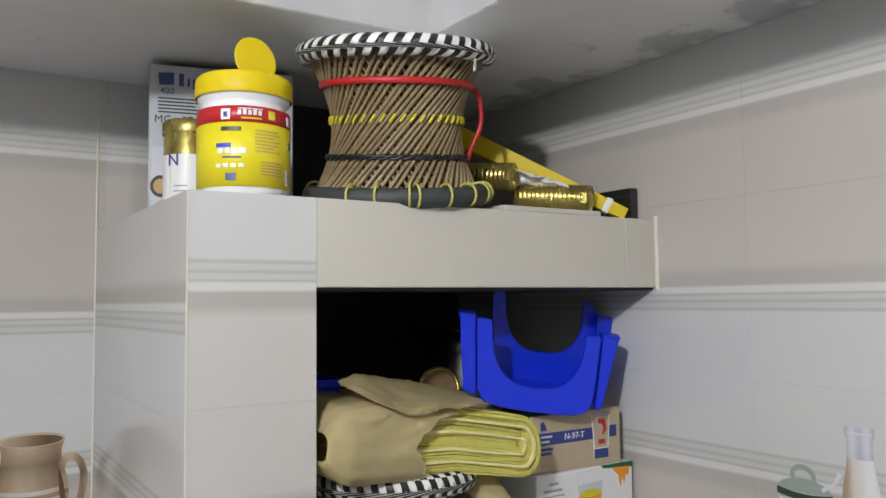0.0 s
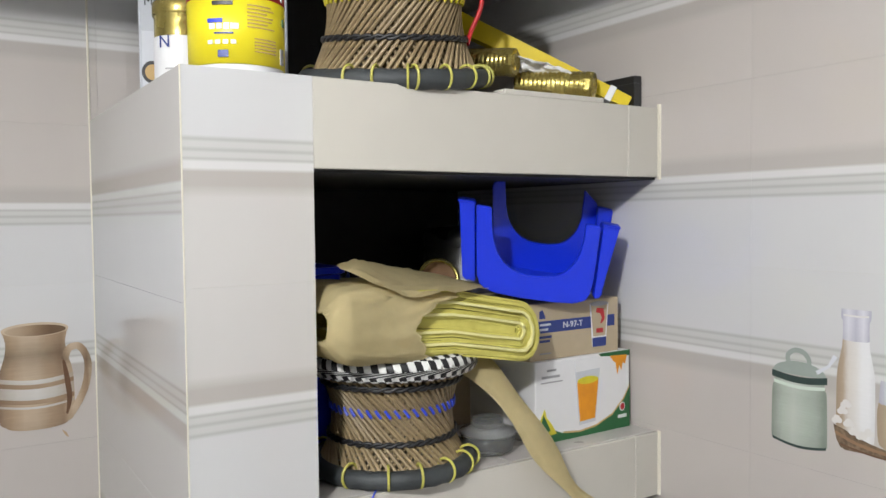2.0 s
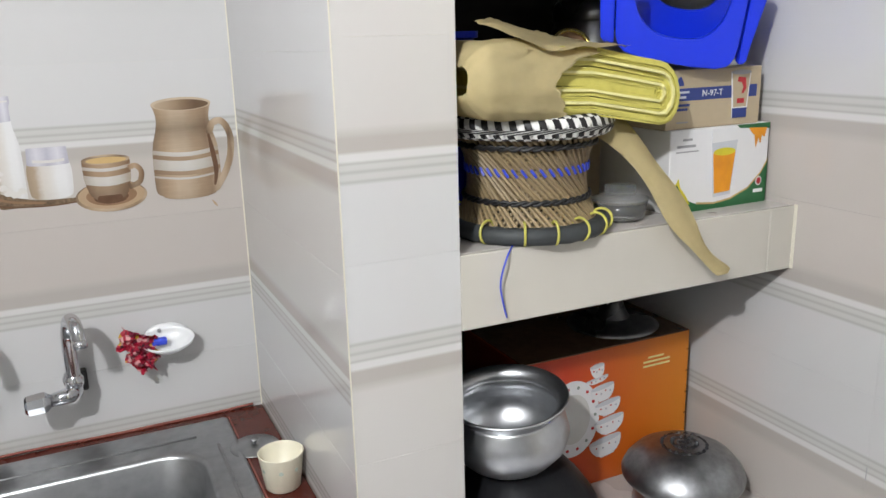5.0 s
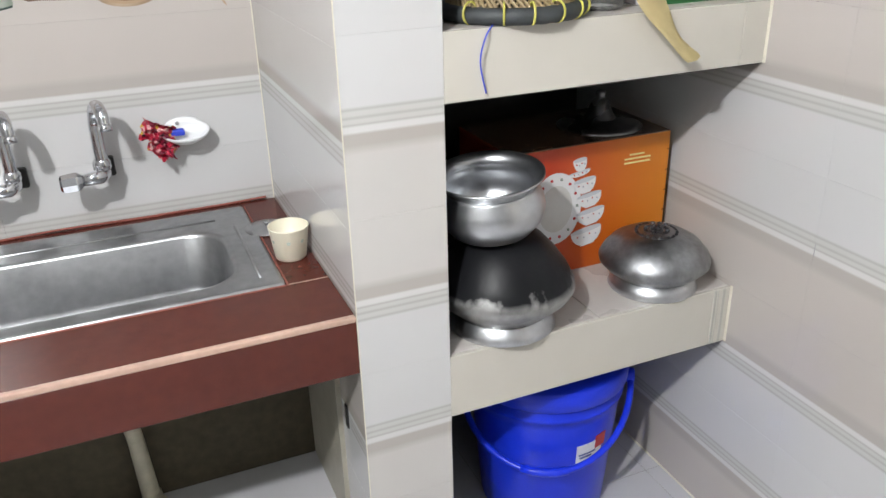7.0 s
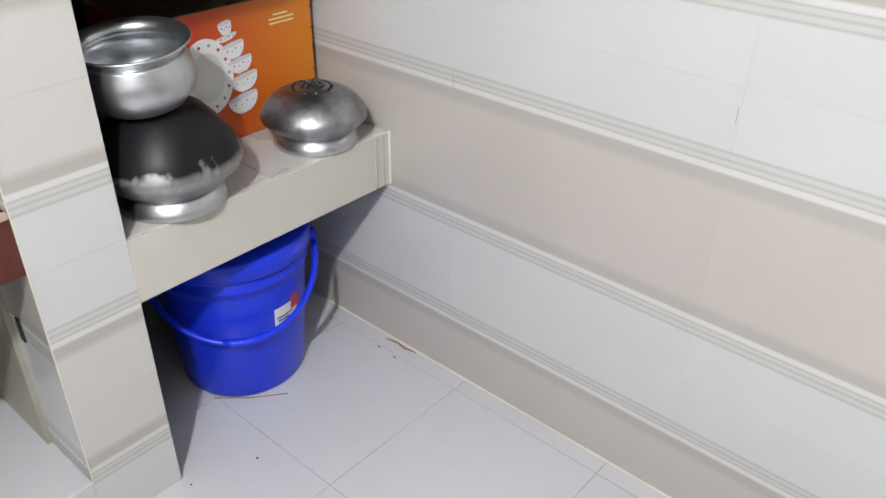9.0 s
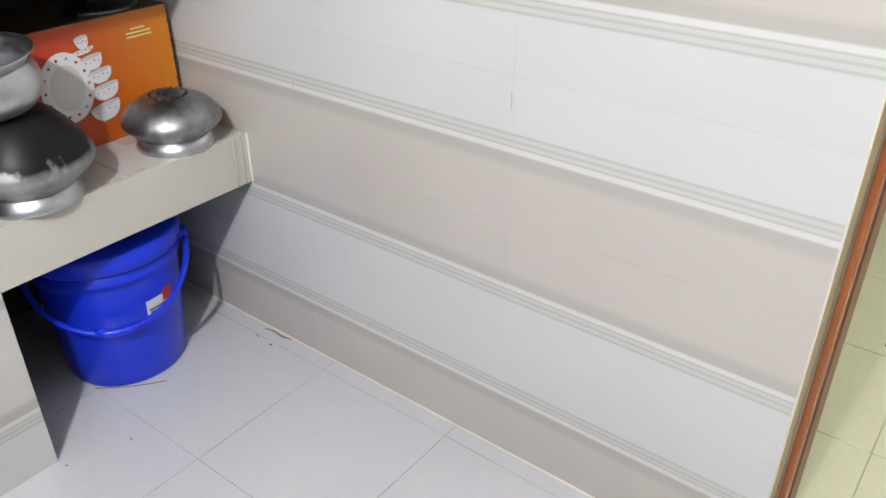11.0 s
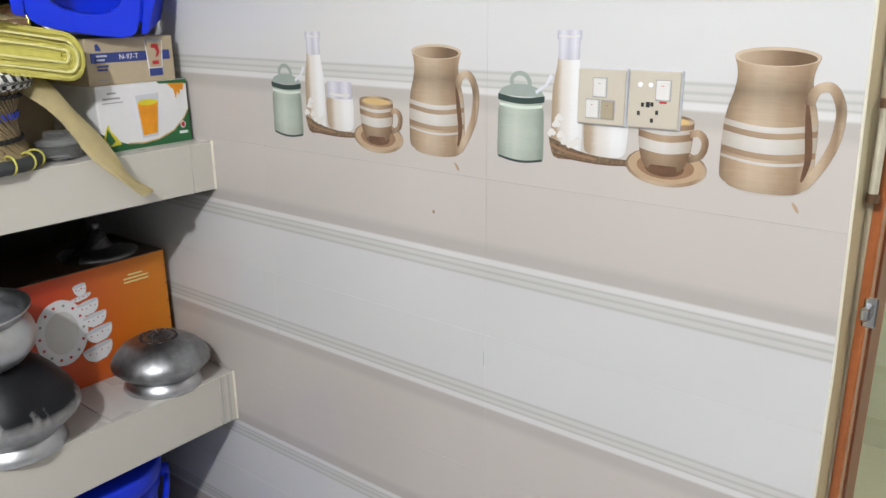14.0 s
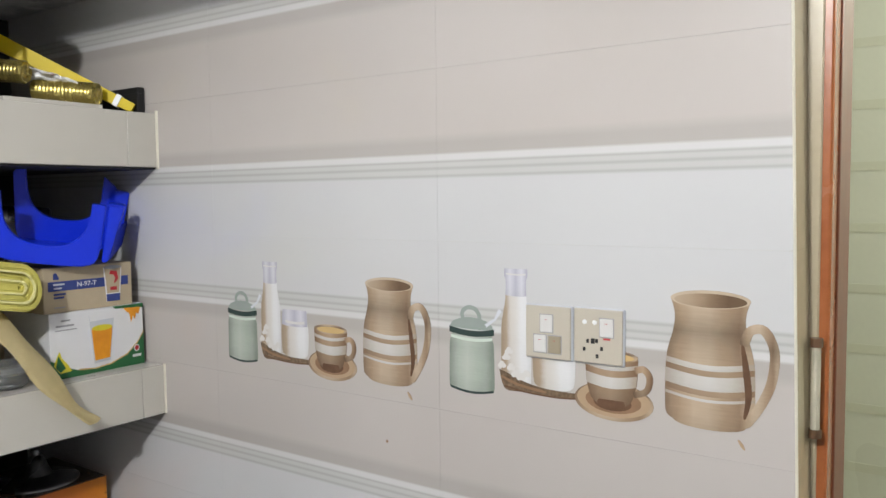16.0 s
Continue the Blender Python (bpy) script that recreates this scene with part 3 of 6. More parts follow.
fy = [BEHIND] + [1.255 - 0.40 * k for k in range(7, -1, -1)] + [1.655, YB]
for x0, x1 in zip(fx, fx[1:]):
    for y0, y1 in zip(fy, fy[1:]):
        if x1 - x0 > 0.01 and y1 - y0 > 0.01:
            part("floor_tile", box((x0 + 0.0009, y0 + 0.0009, -0.006), (x1 - 0.0009, y1 - 0.0009, 0.0), 0.0004), M_FLOOR, floor)

# doorway frame and the next room
door_frame = structure("door_frame", box((1.60, 0.144, 0), (1.648, OPEN_Y + 0.06, 2.06), 0.004, 2), M_WOOD, "varnished red-brown wooden door frame", "door frame")
part("rebate", box((1.640, 0.141, 0), (1.730, OPEN_Y + 0.05, 2.06), 0.003, 2), M_WOODSHADE, door_frame)
part("head", box((1.60, -0.72, 2.02), (1.73, 0.142, 2.08), 0.004), M_WOOD, door_frame)
part("far_post", box((1.60, -0.74, 0), (1.73, -0.68, 2.06), 0.004), M_WOOD, door_frame)
part("mortar_strip", box((1.596, OPEN_Y - 0.003, 0), (1.602, OPEN_Y + 0.02, 2.02), 0.002), M_CREAMD, door_frame)
strike = part("strike_plate", box((1.600, 0.132, 1.015), (1.604, 0.152, 1.060), 0.002), M_CHROME, door_frame, "chrome door catch")
part("catch", box((1.585, 0.138, 1.028), (1.602, 0.152, 1.048), 0.003), M_CHROME, strike)
hinge = part("hinge", tube([(1.578, 0.156, 1.20), (1.578, 0.156, 1.335)], 0.006, 10), M_PVC, door_frame, "worn metal hinge barrel")
for z in (1.20, 1.325):
    part("hinge_knuckle", tube([(1.578, 0.156, z), (1.578, 0.156, z + 0.012)], 0.0085, 10), M_TAND, hinge)

next_floor = structure("next_room_floor", boxes(((XR + 0.10, -2.0, -0.1), (3.25, 1.5, -0.004))), M_OUTFLOOR, "olive cream tiled floor of the next room", "floor")
for i in range(4):
    for j in range(8):
        part("floor_tile", box((1.615 + 0.4 * i, -1.95 + 0.4 * j, -0.006), (2.013 + 0.4 * i, -1.552 + 0.4 * j, 0.0), 0.001), M_OUTFLOOR, next_floor)
next_wall = structure("next_room_wall", boxes(((3.2, -2.0, 0), (3.3, 1.5, TOP)), ((XR + 0.1, 1.4, 0), (3.2, 1.5, TOP)), ((XR + 0.1, -2.1, 0), (3.3, -2.0, TOP))), M_GREENTILE, "pale green tiled wall of the next room", "wall")
for k in range(13):
    z = 0.08 + 0.19 * k
    part("tile_strip", box((3.1985, -1.2, z), (3.201, 1.3, z + 0.028)), M_GREENTILEB, next_wall)
    for j in range(8):
        part("tile_square", box((3.1985, -1.1 + 0.3 * j, z + 0.075), (3.201, -1.0 + 0.3 * j, z + 0.135)), M_GREENTILEB, next_wall)
next_ceiling = structure("next_room_ceiling", boxes(((XR + 0.1, -2.1, TOP), (3.3, 1.5, TOP + 0.1))), M_CEIL, "white plaster ceiling of the next room", "ceiling")
part("dark_chip", box((2.46, 0.10, 0.0), (2.52, 0.118, 0.003), 0.001), M_BLACK, next_floor)

# ---- counter, sink and what is round them ----
def rounded(x0, x1, y0, y1, r, z, seg=6):
    pts = []
    for cx, cy, a in ((x1 - r, y1 - r, 0), (x0 + r, y1 - r, 90), (x0 + r, y0 + r, 180), (x1 - r, y0 + r, 270)):
        for k in range(seg + 1):
            t = radians(a + 90 * k / seg)
            pts.append((cx + r * math.cos(t), cy + r * math.sin(t), z))
    return pts


def loft(loops, cap_last=True, cap_first=False):
    bm = bmesh.new()
    rings = [[bm.verts.new(p) for p in loop] for loop in loops]
    n = len(rings[0])
    for a, b in zip(rings, rings[1:]):
        for k in range(n):
            bm.faces.new((a[k], a[(k + 1) % n], b[(k + 1) % n], b[k]))
    if cap_last:
        bm.faces.new(rings[-1])
    if cap_first:
        bm.faces.new(rings[0][::-1])
    return bm


SX0, SX1, SY0, SY1 = -0.26, 0.620, 1.668, 2.095
counter = structure("counter", boxes(((LEFT, YF + 0.010, 0.610), (PX0 - 0.001, SY0 - 0.004, CT - 0.008)), ((SX1 + 0.004, SY0 - 0.004, 0.610), (PX0 - 0.001, YB - 0.001, CT - 0.008)), ((LEFT, SY0 - 0.004, 0.610), (SX0 - 0.004, YB - 0.001, CT - 0.008))), M_CEMENT, "kitchen counter clad in red-brown tiles with worn edges", "counter")
for x0, x1 in ((LEFT, -0.26), (-0.26, PX0)):
    part("counter_tile", box((x0 + 0.0008, YF + 0.010, CT - 0.008), (x1 - 0.0008, SY0 - 0.001, CT), 0.0008), M_REDTILE, counter)
for x0, x1 in ((LEFT, 0.14), (0.14, PX0)):
    part("front_tile", box((x0 + 0.0008, YF, 0.600), (x1 - 0.0008, YF + 0.009, CT - 0.010), 0.001), M_REDTILE, counter)
part("worn_edge", box((LEFT, YF - 0.001, CT - 0.011), (PX0 - 0.001, YF + 0.011, CT + 0.0008), 0.003, 2), M_PINKEDGE, counter, "pink worn tile edge")
part("counter_tile", box((SX1, SY0 + 0.001, CT - 0.008), (PX0 - 0.001, YB - 0.004, CT), 0.0008), M_REDTILE, counter)
part("counter_tile", box((LEFT, SY0 + 0.001, CT - 0.008), (SX0, YB - 0.004, CT), 0.0008), M_REDTILE, counter)
part("back_strip", box((SX0 + 0.001, SY1, CT - 0.008), (SX1 - 0.001, YB - 0.004, CT), 0.0008), M_REDTILE, counter)
grout_pts = [(LEFT + 0.05 * k, YB - 0.004 - 0.002 * abs(noise.noise((k * 0.7, 0, 3))), CT + 0.002 + 0.006 * abs(noise.noise((k * 0.9, 2, 0)))) for k in range(24)]
part("red_grout_bead", tube(grout_pts, 0.0026, 6), M_REDGROUT, counter, "smeared red grout line")
part("red_grout_bead", tube([(SX1 + 0.004, SY0 - 0.004, CT), (SX1 + 0.004, SY1 + 0.002, CT - 0.0008)], 0.0018, 6), M_REDGROUT, counter)
part("red_grout_bead", tube([(SX0, SY0 - 0.002, CT), (SX1, SY0 - 0.002, CT)], 0.0018, 6), M_REDGROUT, counter)
part("joint_line", box((SX1 + 0.004, SY0 - 0.0012, CT - 0.002), (PX0 - 0.002, SY0 + 0.0012, CT + 0.0003)), M_PINKEDGE, counter)

sink = thing("kitchen_sink", Matrix(), "stainless steel sink with a rounded basin set into the counter", "sink")
bx0, bx1, by0, by1 = -0.16, 0.548, 1.722, 1.985
part("basin", loft([
    rounded(SX0, SX1, SY0, SY1, 0.010, CT - 0.001),
    rounded(SX0 + 0.001, SX1 - 0.001, SY0 + 0.001, SY1 - 0.001, 0.010, CT + 0.004),
    rounded(SX0 + 0.008, SX1 - 0.008, SY0 + 0.008, SY1 - 0.008, 0.010, CT + 0.005),
    rounded(SX0 + 0.014, SX1 - 0.014, SY0 + 0.014, SY1 - 0.014, 0.012, CT + 0.002),
    rounded(bx0 - 0.012, bx1 + 0.012, by0 - 0.012, by1 + 0.012, 0.080, CT + 0.002),
    rounded(bx0 - 0.004, bx1 + 0.004, by0 - 0.004, by1 + 0.004, 0.078, CT + 0.0005),
    rounded(bx0, bx1, by0, by1, 0.075, CT - 0.006),
    rounded(bx0 + 0.008, bx1 - 0.008, by0 + 0.008, by1 - 0.008, 0.072, CT - 0.11),
    rounded(bx0 + 0.018, bx1 - 0.018, by0 + 0.018, by1 - 0.018, 0.065, CT - 0.138),
    rounded(bx0 + 0.04, bx1 - 0.04, by0 + 0.04, by1 - 0.04, 0.05, CT - 0.147),
    rounded(bx0 + 0.15, bx1 - 0.15, by0 + 0.10, by1 - 0.10, 0.02, CT - 0.150),
]), M_STEEL, sink, smooth=True)
part("drain_ridge", tube([(0.584, 1.715, CT + 0.0015), (0.584, 1.985, CT + 0.0015)], 0.0035, 8), M_STEEL, sink, smooth=True)
part("drain_ridge", tube([(SX0 + 0.03, 2.035, CT + 0.0015), (0.55, 2.035, CT + 0.0015)], 0.0035, 8), M_STEEL, sink, smooth=True)
part("strainer", lathe([(0.0, CT - 0.1475), (0.03, CT - 0.147), (0.036, CT - 0.1455), (0.038, CT - 0.149)], 24), M_CHROME, sink, smooth=True, at=Matrix.Translation((0.19, 1.85, 0)))


def tap(m, label):
    t = thing("sink_tap", m, label, "tap", "taps over the sink")
    part("wall_pad", box((-0.014, -0.022, -0.020), (0.022, 0.0, 0.020), 0.003), M_BLACK, t, "black wall pad")
    part("flange", tube([(0, 0, 0), (0, -0.012, 0)], [0.022, 0.020], 20), M_CHROME, t, smooth=True)
    part("body", tube([(0, -0.008, 0), (0, -0.030, 0), (-0.002, -0.060, 0), (-0.010, -0.078, 0), (-0.045, -0.085, -0.002)], [0.012, 0.012, 0.0155, 0.0155, 0.011], 18), M_CHROME, t, smooth=True)
    part("knob", tube([(-0.042, -0.085, -0.002), (-0.050, -0.085, -0.002), (-0.054, -0.0855, -0.002), (-0.080, -0.087, -0.003), (-0.084, -0.087, -0.003)], [0.013, 0.0195, 0.0205, 0.019, 0.013], 8), M_CHROME, t, "faceted chrome tap knob")
    part("collar", lathe([(0.0145, 0.010), (0.0165, 0.014), (0.0165, 0.026), (0.013, 0.032)], 18), M_CHROME, t, smooth=True, at=Matrix.Translation((0.0, -0.064, 0)))
    neck = smooth_path([(0, -0.064, 0.02), (0, -0.064, 0.085), (0.002, -0.066, 0.115), (0.006, -0.080, 0.140), (0.012, -0.102, 0.146), (0.017, -0.122, 0.134), (0.019, -0.130, 0.112)])
    part("spout", tube(neck, [0.0125] * (len(neck) - 8) + [0.0125 - 0.0002 * k for k in range(8)], 16), M_CHROME, t, smooth=True)
    part("aerator", tube([(0.019, -0.130, 0.118), (0.0195, -0.133, 0.104)], 0.0125, 14), M_CHROME, t, smooth=True)
    return t


first_tap = tap(pose(0.352, YB, 0.842), "chrome wall tap with a swan-neck spout")
copy_thing(first_tap, pose(0.186, YB, 0.842))

soap_dish = thing("soap_dish", pose(0.524, YB, 0.892), "white plastic soap dish stuck on the tiled wall", "soap dish")
part("tray", lathe([(0.0, -0.012), (0.6, -0.010), (0.95, 0.006), (1.0, 0.014), (0.96, 0.014), (0.9, 0.008), (0.5, -0.004), (0.0, -0.005)], 32, sx=0.050, sy=0.034), M_WHITEPL, soap_dish, smooth=True, at=pose(0, -0.034, 0, 24, 0, 0))
part("back_plate", lathe([(0.0, 0.0), (0.8, 0.0), (1.0, 0.004), (0.9, 0.008), (0.0, 0.008)], 28, sx=0.042, sy=0.024), M_WHITEPL, soap_dish, smooth=True, at=pose(0, -0.001, 0.010, 90, 0, 0))
part("blue_scrubber", box((-0.030, -0.052, 0.004), (-0.002, -0.036, 0.018), 0.004, 2), M_CORDU, soap_dish, "small blue scrubber")
part("suction_stud", lathe([(0, 0), (0.004, 0), (0.004, 0.004), (0, 0.005)], 10), M_GREYPR, soap_dish, at=pose(-0.012, -0.010, 0.022, 90, 0, 0))

wrapper = thing("foil_wrapper", pose(0.465, YB - 0.045, 0.888) @ Matrix.Diagonal((0.88, 0.9, 0.88, 1)), "crumpled red printed foil wrapper hung on the soap dish", "wrapper")


def crumpled(w, h, n, depth, seed, cut=None):
    bm = bmesh.new()
    grid = {}
    for i in range(n + 1):
        for j in range(n + 1):
            u, v = i / n - 0.5, j / n - 0.5
            q = (u * 5 + seed, v * 5, seed)
            grid[i, j] = bm.verts.new((u * w + 0.3 * depth * noise.noise((v * 7, u * 4, seed + 5)), depth * noise.noise(q) + 0.5 * depth * noise.noise((u * 13, v * 13, seed)), v * h + 0.3 * depth * noise.noise((u * 6, v * 3, seed + 9))))
    for i in range(n):
        for j in range(n):
            if cut is None or cut((i + 0.5) / n, (j + 0.5) / n):
                bm.faces.new((grid[i, j], grid[i + 1, j], grid[i + 1, j + 1], grid[i, j + 1]))
    bmesh.ops.delete(bm, geom=[v for v in bm.verts if not v.link_faces], context="VERTS")
    bmesh.ops.solidify(bm, geom=list(bm.faces), thickness=0.0008)
    return bm


def wrapper_material():
    m = mk("red_patterned_foil", (0.30, 0.012, 0.03), 0.3, var=0.2)
    nt = m.node_tree
    v, r = nt.nodes.new("ShaderNodeTexVoronoi"), nt.nodes.new("ShaderNodeValToRGB")
    tc = nt.nodes.new("ShaderNodeTexCoord")
    links(m, tc.outputs["Object"], v.inputs["Vector"])
    v.inputs["Scale"].default_value = 110
    links(m, v.outputs["Color"], r.inputs[0])
    r.color_ramp.interpolation = "CONSTANT"
    cols = ((0.0, (0.33, 0.012, 0.035)), (0.45, (0.16, 0.01, 0.03)), (0.6, (0.55, 0.30, 0.30)), (0.68, (0.40, 0.02, 0.05)), (0.8, (0.50, 0.33, 0.05)), (0.86, (0.03, 0.012, 0.02)))
    el = r.color_ramp.elements
    while len(el) < len(cols):
        el.new(0.5)
    for e, (at, c) in zip(el, cols):
        e.position, e.color = at, (*c, 1)
    links(m, r.outputs[0], nt.nodes["Principled BSDF"].inputs["Base Color"])
    return m


M_FOIL = wrapper_material()
part("upper_fold", crumpled(0.075, 0.050, 14, 0.022, 1.3), M_FOIL, wrapper, at=pose(0.004, -0.004, 0.022, 0, 18, -10))
part("lower_fold", crumpled(0.070, 0.055, 14, 0.022, 4.1, lambda u, v: v > 0.75 * abs(u - 0.55)), M_FOIL, wrapper, at=pose(0.010, -0.006, -0.018, 0, 24, 12))

cup = thing("plastic_cup", pose(0.658, 1.785, CT), "small ivory plastic cup standing on the counter", "cup")
part("wall", lathe([(0, 0), (0.027, 0), (0.030, 0.003), (0.0385, 0.064), (0.0395, 0.066), (0.038, 0.067), (0.0365, 0.064), (0.029, 0.006), (0, 0.005)], 36), M_CUP, cup, smooth=True)
for a in (200, 255, 300, 340):
    part("printed_flower", lathe([(0, 0), (0.004, 0.0003), (0, 0.0006)], 8), M_MINTL, cup, at=pose(0.0352 * math.cos(radians(a)), 0.0352 * math.sin(radians(a)), 0.042, 98, 0, a + 90))
# A loose steel lid with a knob, filed under saucer.
steel_lid = thing("steel_saucer", pose(0.644, 1.945, CT + 0.001), "small round steel lid with a knob lying on the counter", "saucer")
part("disc", lathe([(0, 0.0055), (0.010, 0.005), (0.030, 0.004), (0.036, 0.001), (0.043, 0.0), (0.046, 0.002), (0.045, 0.003), (0.036, 0.003), (0.030, 0.006), (0, 0.0075)], 36), M_STEEL, steel_lid, smooth=True)
part("knob", lathe([(0.003, 0.005), (0.004, 0.012), (0.008, 0.014), (0.008, 0.017), (0, 0.018)], 16), M_STEEL, steel_lid, smooth=True)

waste_pipe = thing("waste_pipe", pose(0.297, 1.885, 0.127), "dirty plastic waste pipe under the sink", "pipe")
part("pipe", tube([(-0.012, -0.02, 0.425), (-0.004, -0.01, 0.35), (0.010, 0.01, 0.18), (0.018, 0.015, 0.0)], [0.019, 0.018, 0.017, 0.020], 16), M_PVC, waste_pipe, smooth=True)
part("elbow", tube([(0.018, 0.015, 0.03), (0.020, 0.012, 0.010), (0.03, -0.004, 0.006)], 0.022, 14), M_PVC, waste_pipe, smooth=True)
pipe_stub = thing("pipe_stub", pose(0.335, 1.845, 0.488), "short white plastic outlet hanging under the counter", "pipe")
part("stub", lathe([(0.013, 0), (0.017, 0.002), (0.017, 0.07), (0.014, 0.07), (0.012, 0.004)], 18, closed=True), M_WHITEPL, pipe_stub, smooth=True)
hose = thing("drain_hose", pose(0, 0, 0.127), "thin black hose lying along the plinth", "hose")
part("hose", tube(smooth_path([(-0.45, 1.88, 0.007), (-0.2, 1.905, 0.007), (0.10, 1.91, 0.007), (0.22, 1.895, 0.008), (0.31, 1.88, 0.008)]), 0.007, 8), M_BLACK, hose, smooth=True)
part("wall_hole", box((PX0 - 0.003, 1.612, 0.405), (PX0 + 0.001, 1.628, 0.455), 0.001), M_BLACK, pillar, "dark hole broken in the tile")

# ---- pictures printed on the decorated tiles ----
def printed_set(tile, du=0.0, dv=0.0):
    """Kitchenware printed on a tile: u from the tile's left edge, v from its foot."""
    layer = [0]

    def pr(name, outline, material, parent=None):
        layer[0] += 1
        return part(name, plate([(u + du, v + dv) for u, v in outline], -0.00012 - 0.000025 * layer[0], 0.0004), material, parent or tile)

    def oval(cu, cv, ru, rv, n=28):
        return disc(cu, cv, ru, rv, n)

    def mirror(cu, rows):
        """rows of (half width, v) from foot to top."""
        return [(cu + w, v) for w, v in rows] + [(cu - w, v) for w, v in reversed(rows)]

    def band(cu, w0, w1, v0, v1, sag=0.004):
        n = 10
        lower = [(cu - w0 + 2 * w0 * k / n, v0 - sag * math.sin(math.pi * k / n)) for k in range(n + 1)]
        upper = [(cu - w1 + 2 * w1 * k / n, v1 - sag * math.sin(math.pi * k / n)) for k in range(n + 1)]
        return lower + upper[::-1]

    def stroke(points, half):
        pts = [Vector((u, v)) for u, v in points]
        left, right = [], []
        for k, p in enumerate(pts):
            d = (pts[min(k + 1, len(pts) - 1)] - pts[max(k - 1, 0)]).normalized()
            h = half[k] if isinstance(half, (list, tuple)) else half
            left.append((p.x - d.y * h, p.y + d.x * h))
            right.append((p.x + d.y * h, p.y - d.x * h))
        return left + right[::-1]

    def curve(points, per=5):
        return [(p.x, p.y) for p in smooth_path([(u, v, 0) for u, v in points], per)]

    def vessel(cu, rows, sag=0.006):
        """A smooth outline from rows of (half width, v), foot to top, with a bowed foot."""
        side = [(p.x, p.y) for p in smooth_path([(w, v, 0) for w, v in rows], 4)]
        w0, v0 = rows[0]
        foot = [(cu - w0 * math.cos(math.pi * k / 10), v0 - sag * math.sin(math.pi * k / 10)) for k in range(1, 10)]
        return [(cu + w, v) for w, v in side] + [(cu - w, v) for w, v in reversed(side)] + foot

    # enamel jar with a lid
    jar = pr("printed_jar", vessel(0.096, [(0.043, 0.036), (0.0445, 0.044), (0.0435, 0.106), (0.041, 0.118), (0.039, 0.127)], 0.006), P_JAR)
    pr("jar_foot", band(0.096, 0.0425, 0.0435, 0.0325, 0.0365, 0.006), M_DARKGR, jar)
    pr("jar_collar", band(0.096, 0.040, 0.041, 0.118, 0.123, 0.004), M_MINTL, jar)
    pr("jar_lid", vessel(0.096, [(0.043, 0.137), (0.036, 0.146), (0.020, 0.152), (0.007, 0.154)], 0.003), M_GREYGR, jar)
    pr("jar_rim", band(0.096, 0.0440, 0.0440, 0.127, 0.137, 0.005), M_DARKGR, jar)
    pr("jar_handle", stroke(curve([(0.080, 0.150), (0.078, 0.161), (0.088, 0.170), (0.102, 0.169), (0.111, 0.160), (0.112, 0.150)]), 0.0036), M_GREYGR, jar)
    pr("jar_spoon", stroke([(0.124, 0.142), (0.142, 0.154), (0.152, 0.170)], [0.003, 0.002, 0.0035]), M_PALEPR, jar)
    # bottle and tumbler of milk on a cloth
    bottle = pr("printed_bottle", vessel(0.181, [(0.024, 0.054), (0.027, 0.062), (0.027, 0.140), (0.0235, 0.166), (0.0195, 0.186), (0.019, 0.198)], 0.004), P_MILK)
    pr("bottle_neck", vessel(0.181, [(0.019, 0.196), (0.0185, 0.212), (0.019, 0.222), (0.021, 0.226), (0.021, 0.238)], 0.002), P_NECK, bottle)
    pr("bottle_mouth", band(0.181, 0.018, 0.018, 0.2285, 0.231, 0.001), M_OFFW, bottle)
    tumbler = pr("printed_tumbler", vessel(0.248, [(0.029, 0.056), (0.035, 0.064), (0.037, 0.100), (0.0345, 0.118)], 0.004), P_MILK)
    pr("tumbler_glass", vessel(0.248, [(0.0345, 0.116), (0.0335, 0.130), (0.0325, 0.146)], 0.003), P_NECK, tumbler)
    pr("tumbler_gleam", band(0.249, 0.026, 0.026, 0.120, 0.125, 0.002), M_OFFW, tumbler)
    cloth = pr("printed_cloth", curve([(0.150, 0.074), (0.165, 0.070), (0.200, 0.058), (0.240, 0.052), (0.300, 0.051), (0.296, 0.044), (0.240, 0.041), (0.190, 0.042), (0.160, 0.044), (0.150, 0.074)], 3)[:-1], M_WOVEN)
    pr("cloth_fold", stroke(curve([(0.152, 0.064), (0.185, 0.053), (0.235, 0.047)]), [0.001] + [0.0022] * 9 + [0.001]), M_TANM, cloth)
    pr("cloth_hem", stroke(curve([(0.160, 0.048), (0.200, 0.0425), (0.250, 0.041), (0.292, 0.044)]), 0.0012), M_TAND, cloth)
    for u, v in ((0.155, 0.080), (0.163, 0.094), (0.172, 0.078), (0.180, 0.068), (0.190, 0.064), (0.200, 0.070), (0.168, 0.104)):
        for du2, dv2 in ((-0.003, 0), (0.003, 0.001), (0, 0.004)):
            pr("blossom", oval(u + du2, v + dv2, 0.0050, 0.0042, 8), M_OFFW, cloth)
    # cup and saucer
    saucer = pr("printed_saucer", oval(0.346, 0.048, 0.062, 0.029), P_JUG)
    pr("saucer_rim", oval(0.346, 0.050, 0.058, 0.0255), M_TAN, saucer)
    pr("saucer_well", oval(0.346, 0.049, 0.044, 0.0185), M_TANM, saucer)
    pr("saucer_floor", oval(0.345, 0.046, 0.030, 0.012), M_TAND, saucer)
    pcup = pr("printed_cup", vessel(0.343, [(0.016, 0.040), (0.031, 0.050), (0.0385, 0.072), (0.041, 0.096), (0.0415, 0.114)], 0.003), P_CUP)
    pr("cup_base", vessel(0.343, [(0.014, 0.037), (0.022, 0.044), (0.019, 0.050)], 0.002), M_TAND, pcup)
    pr("cup_stripe", band(0.343, 0.0387, 0.0405, 0.073, 0.090, 0.006), P_STRIPE, pcup)
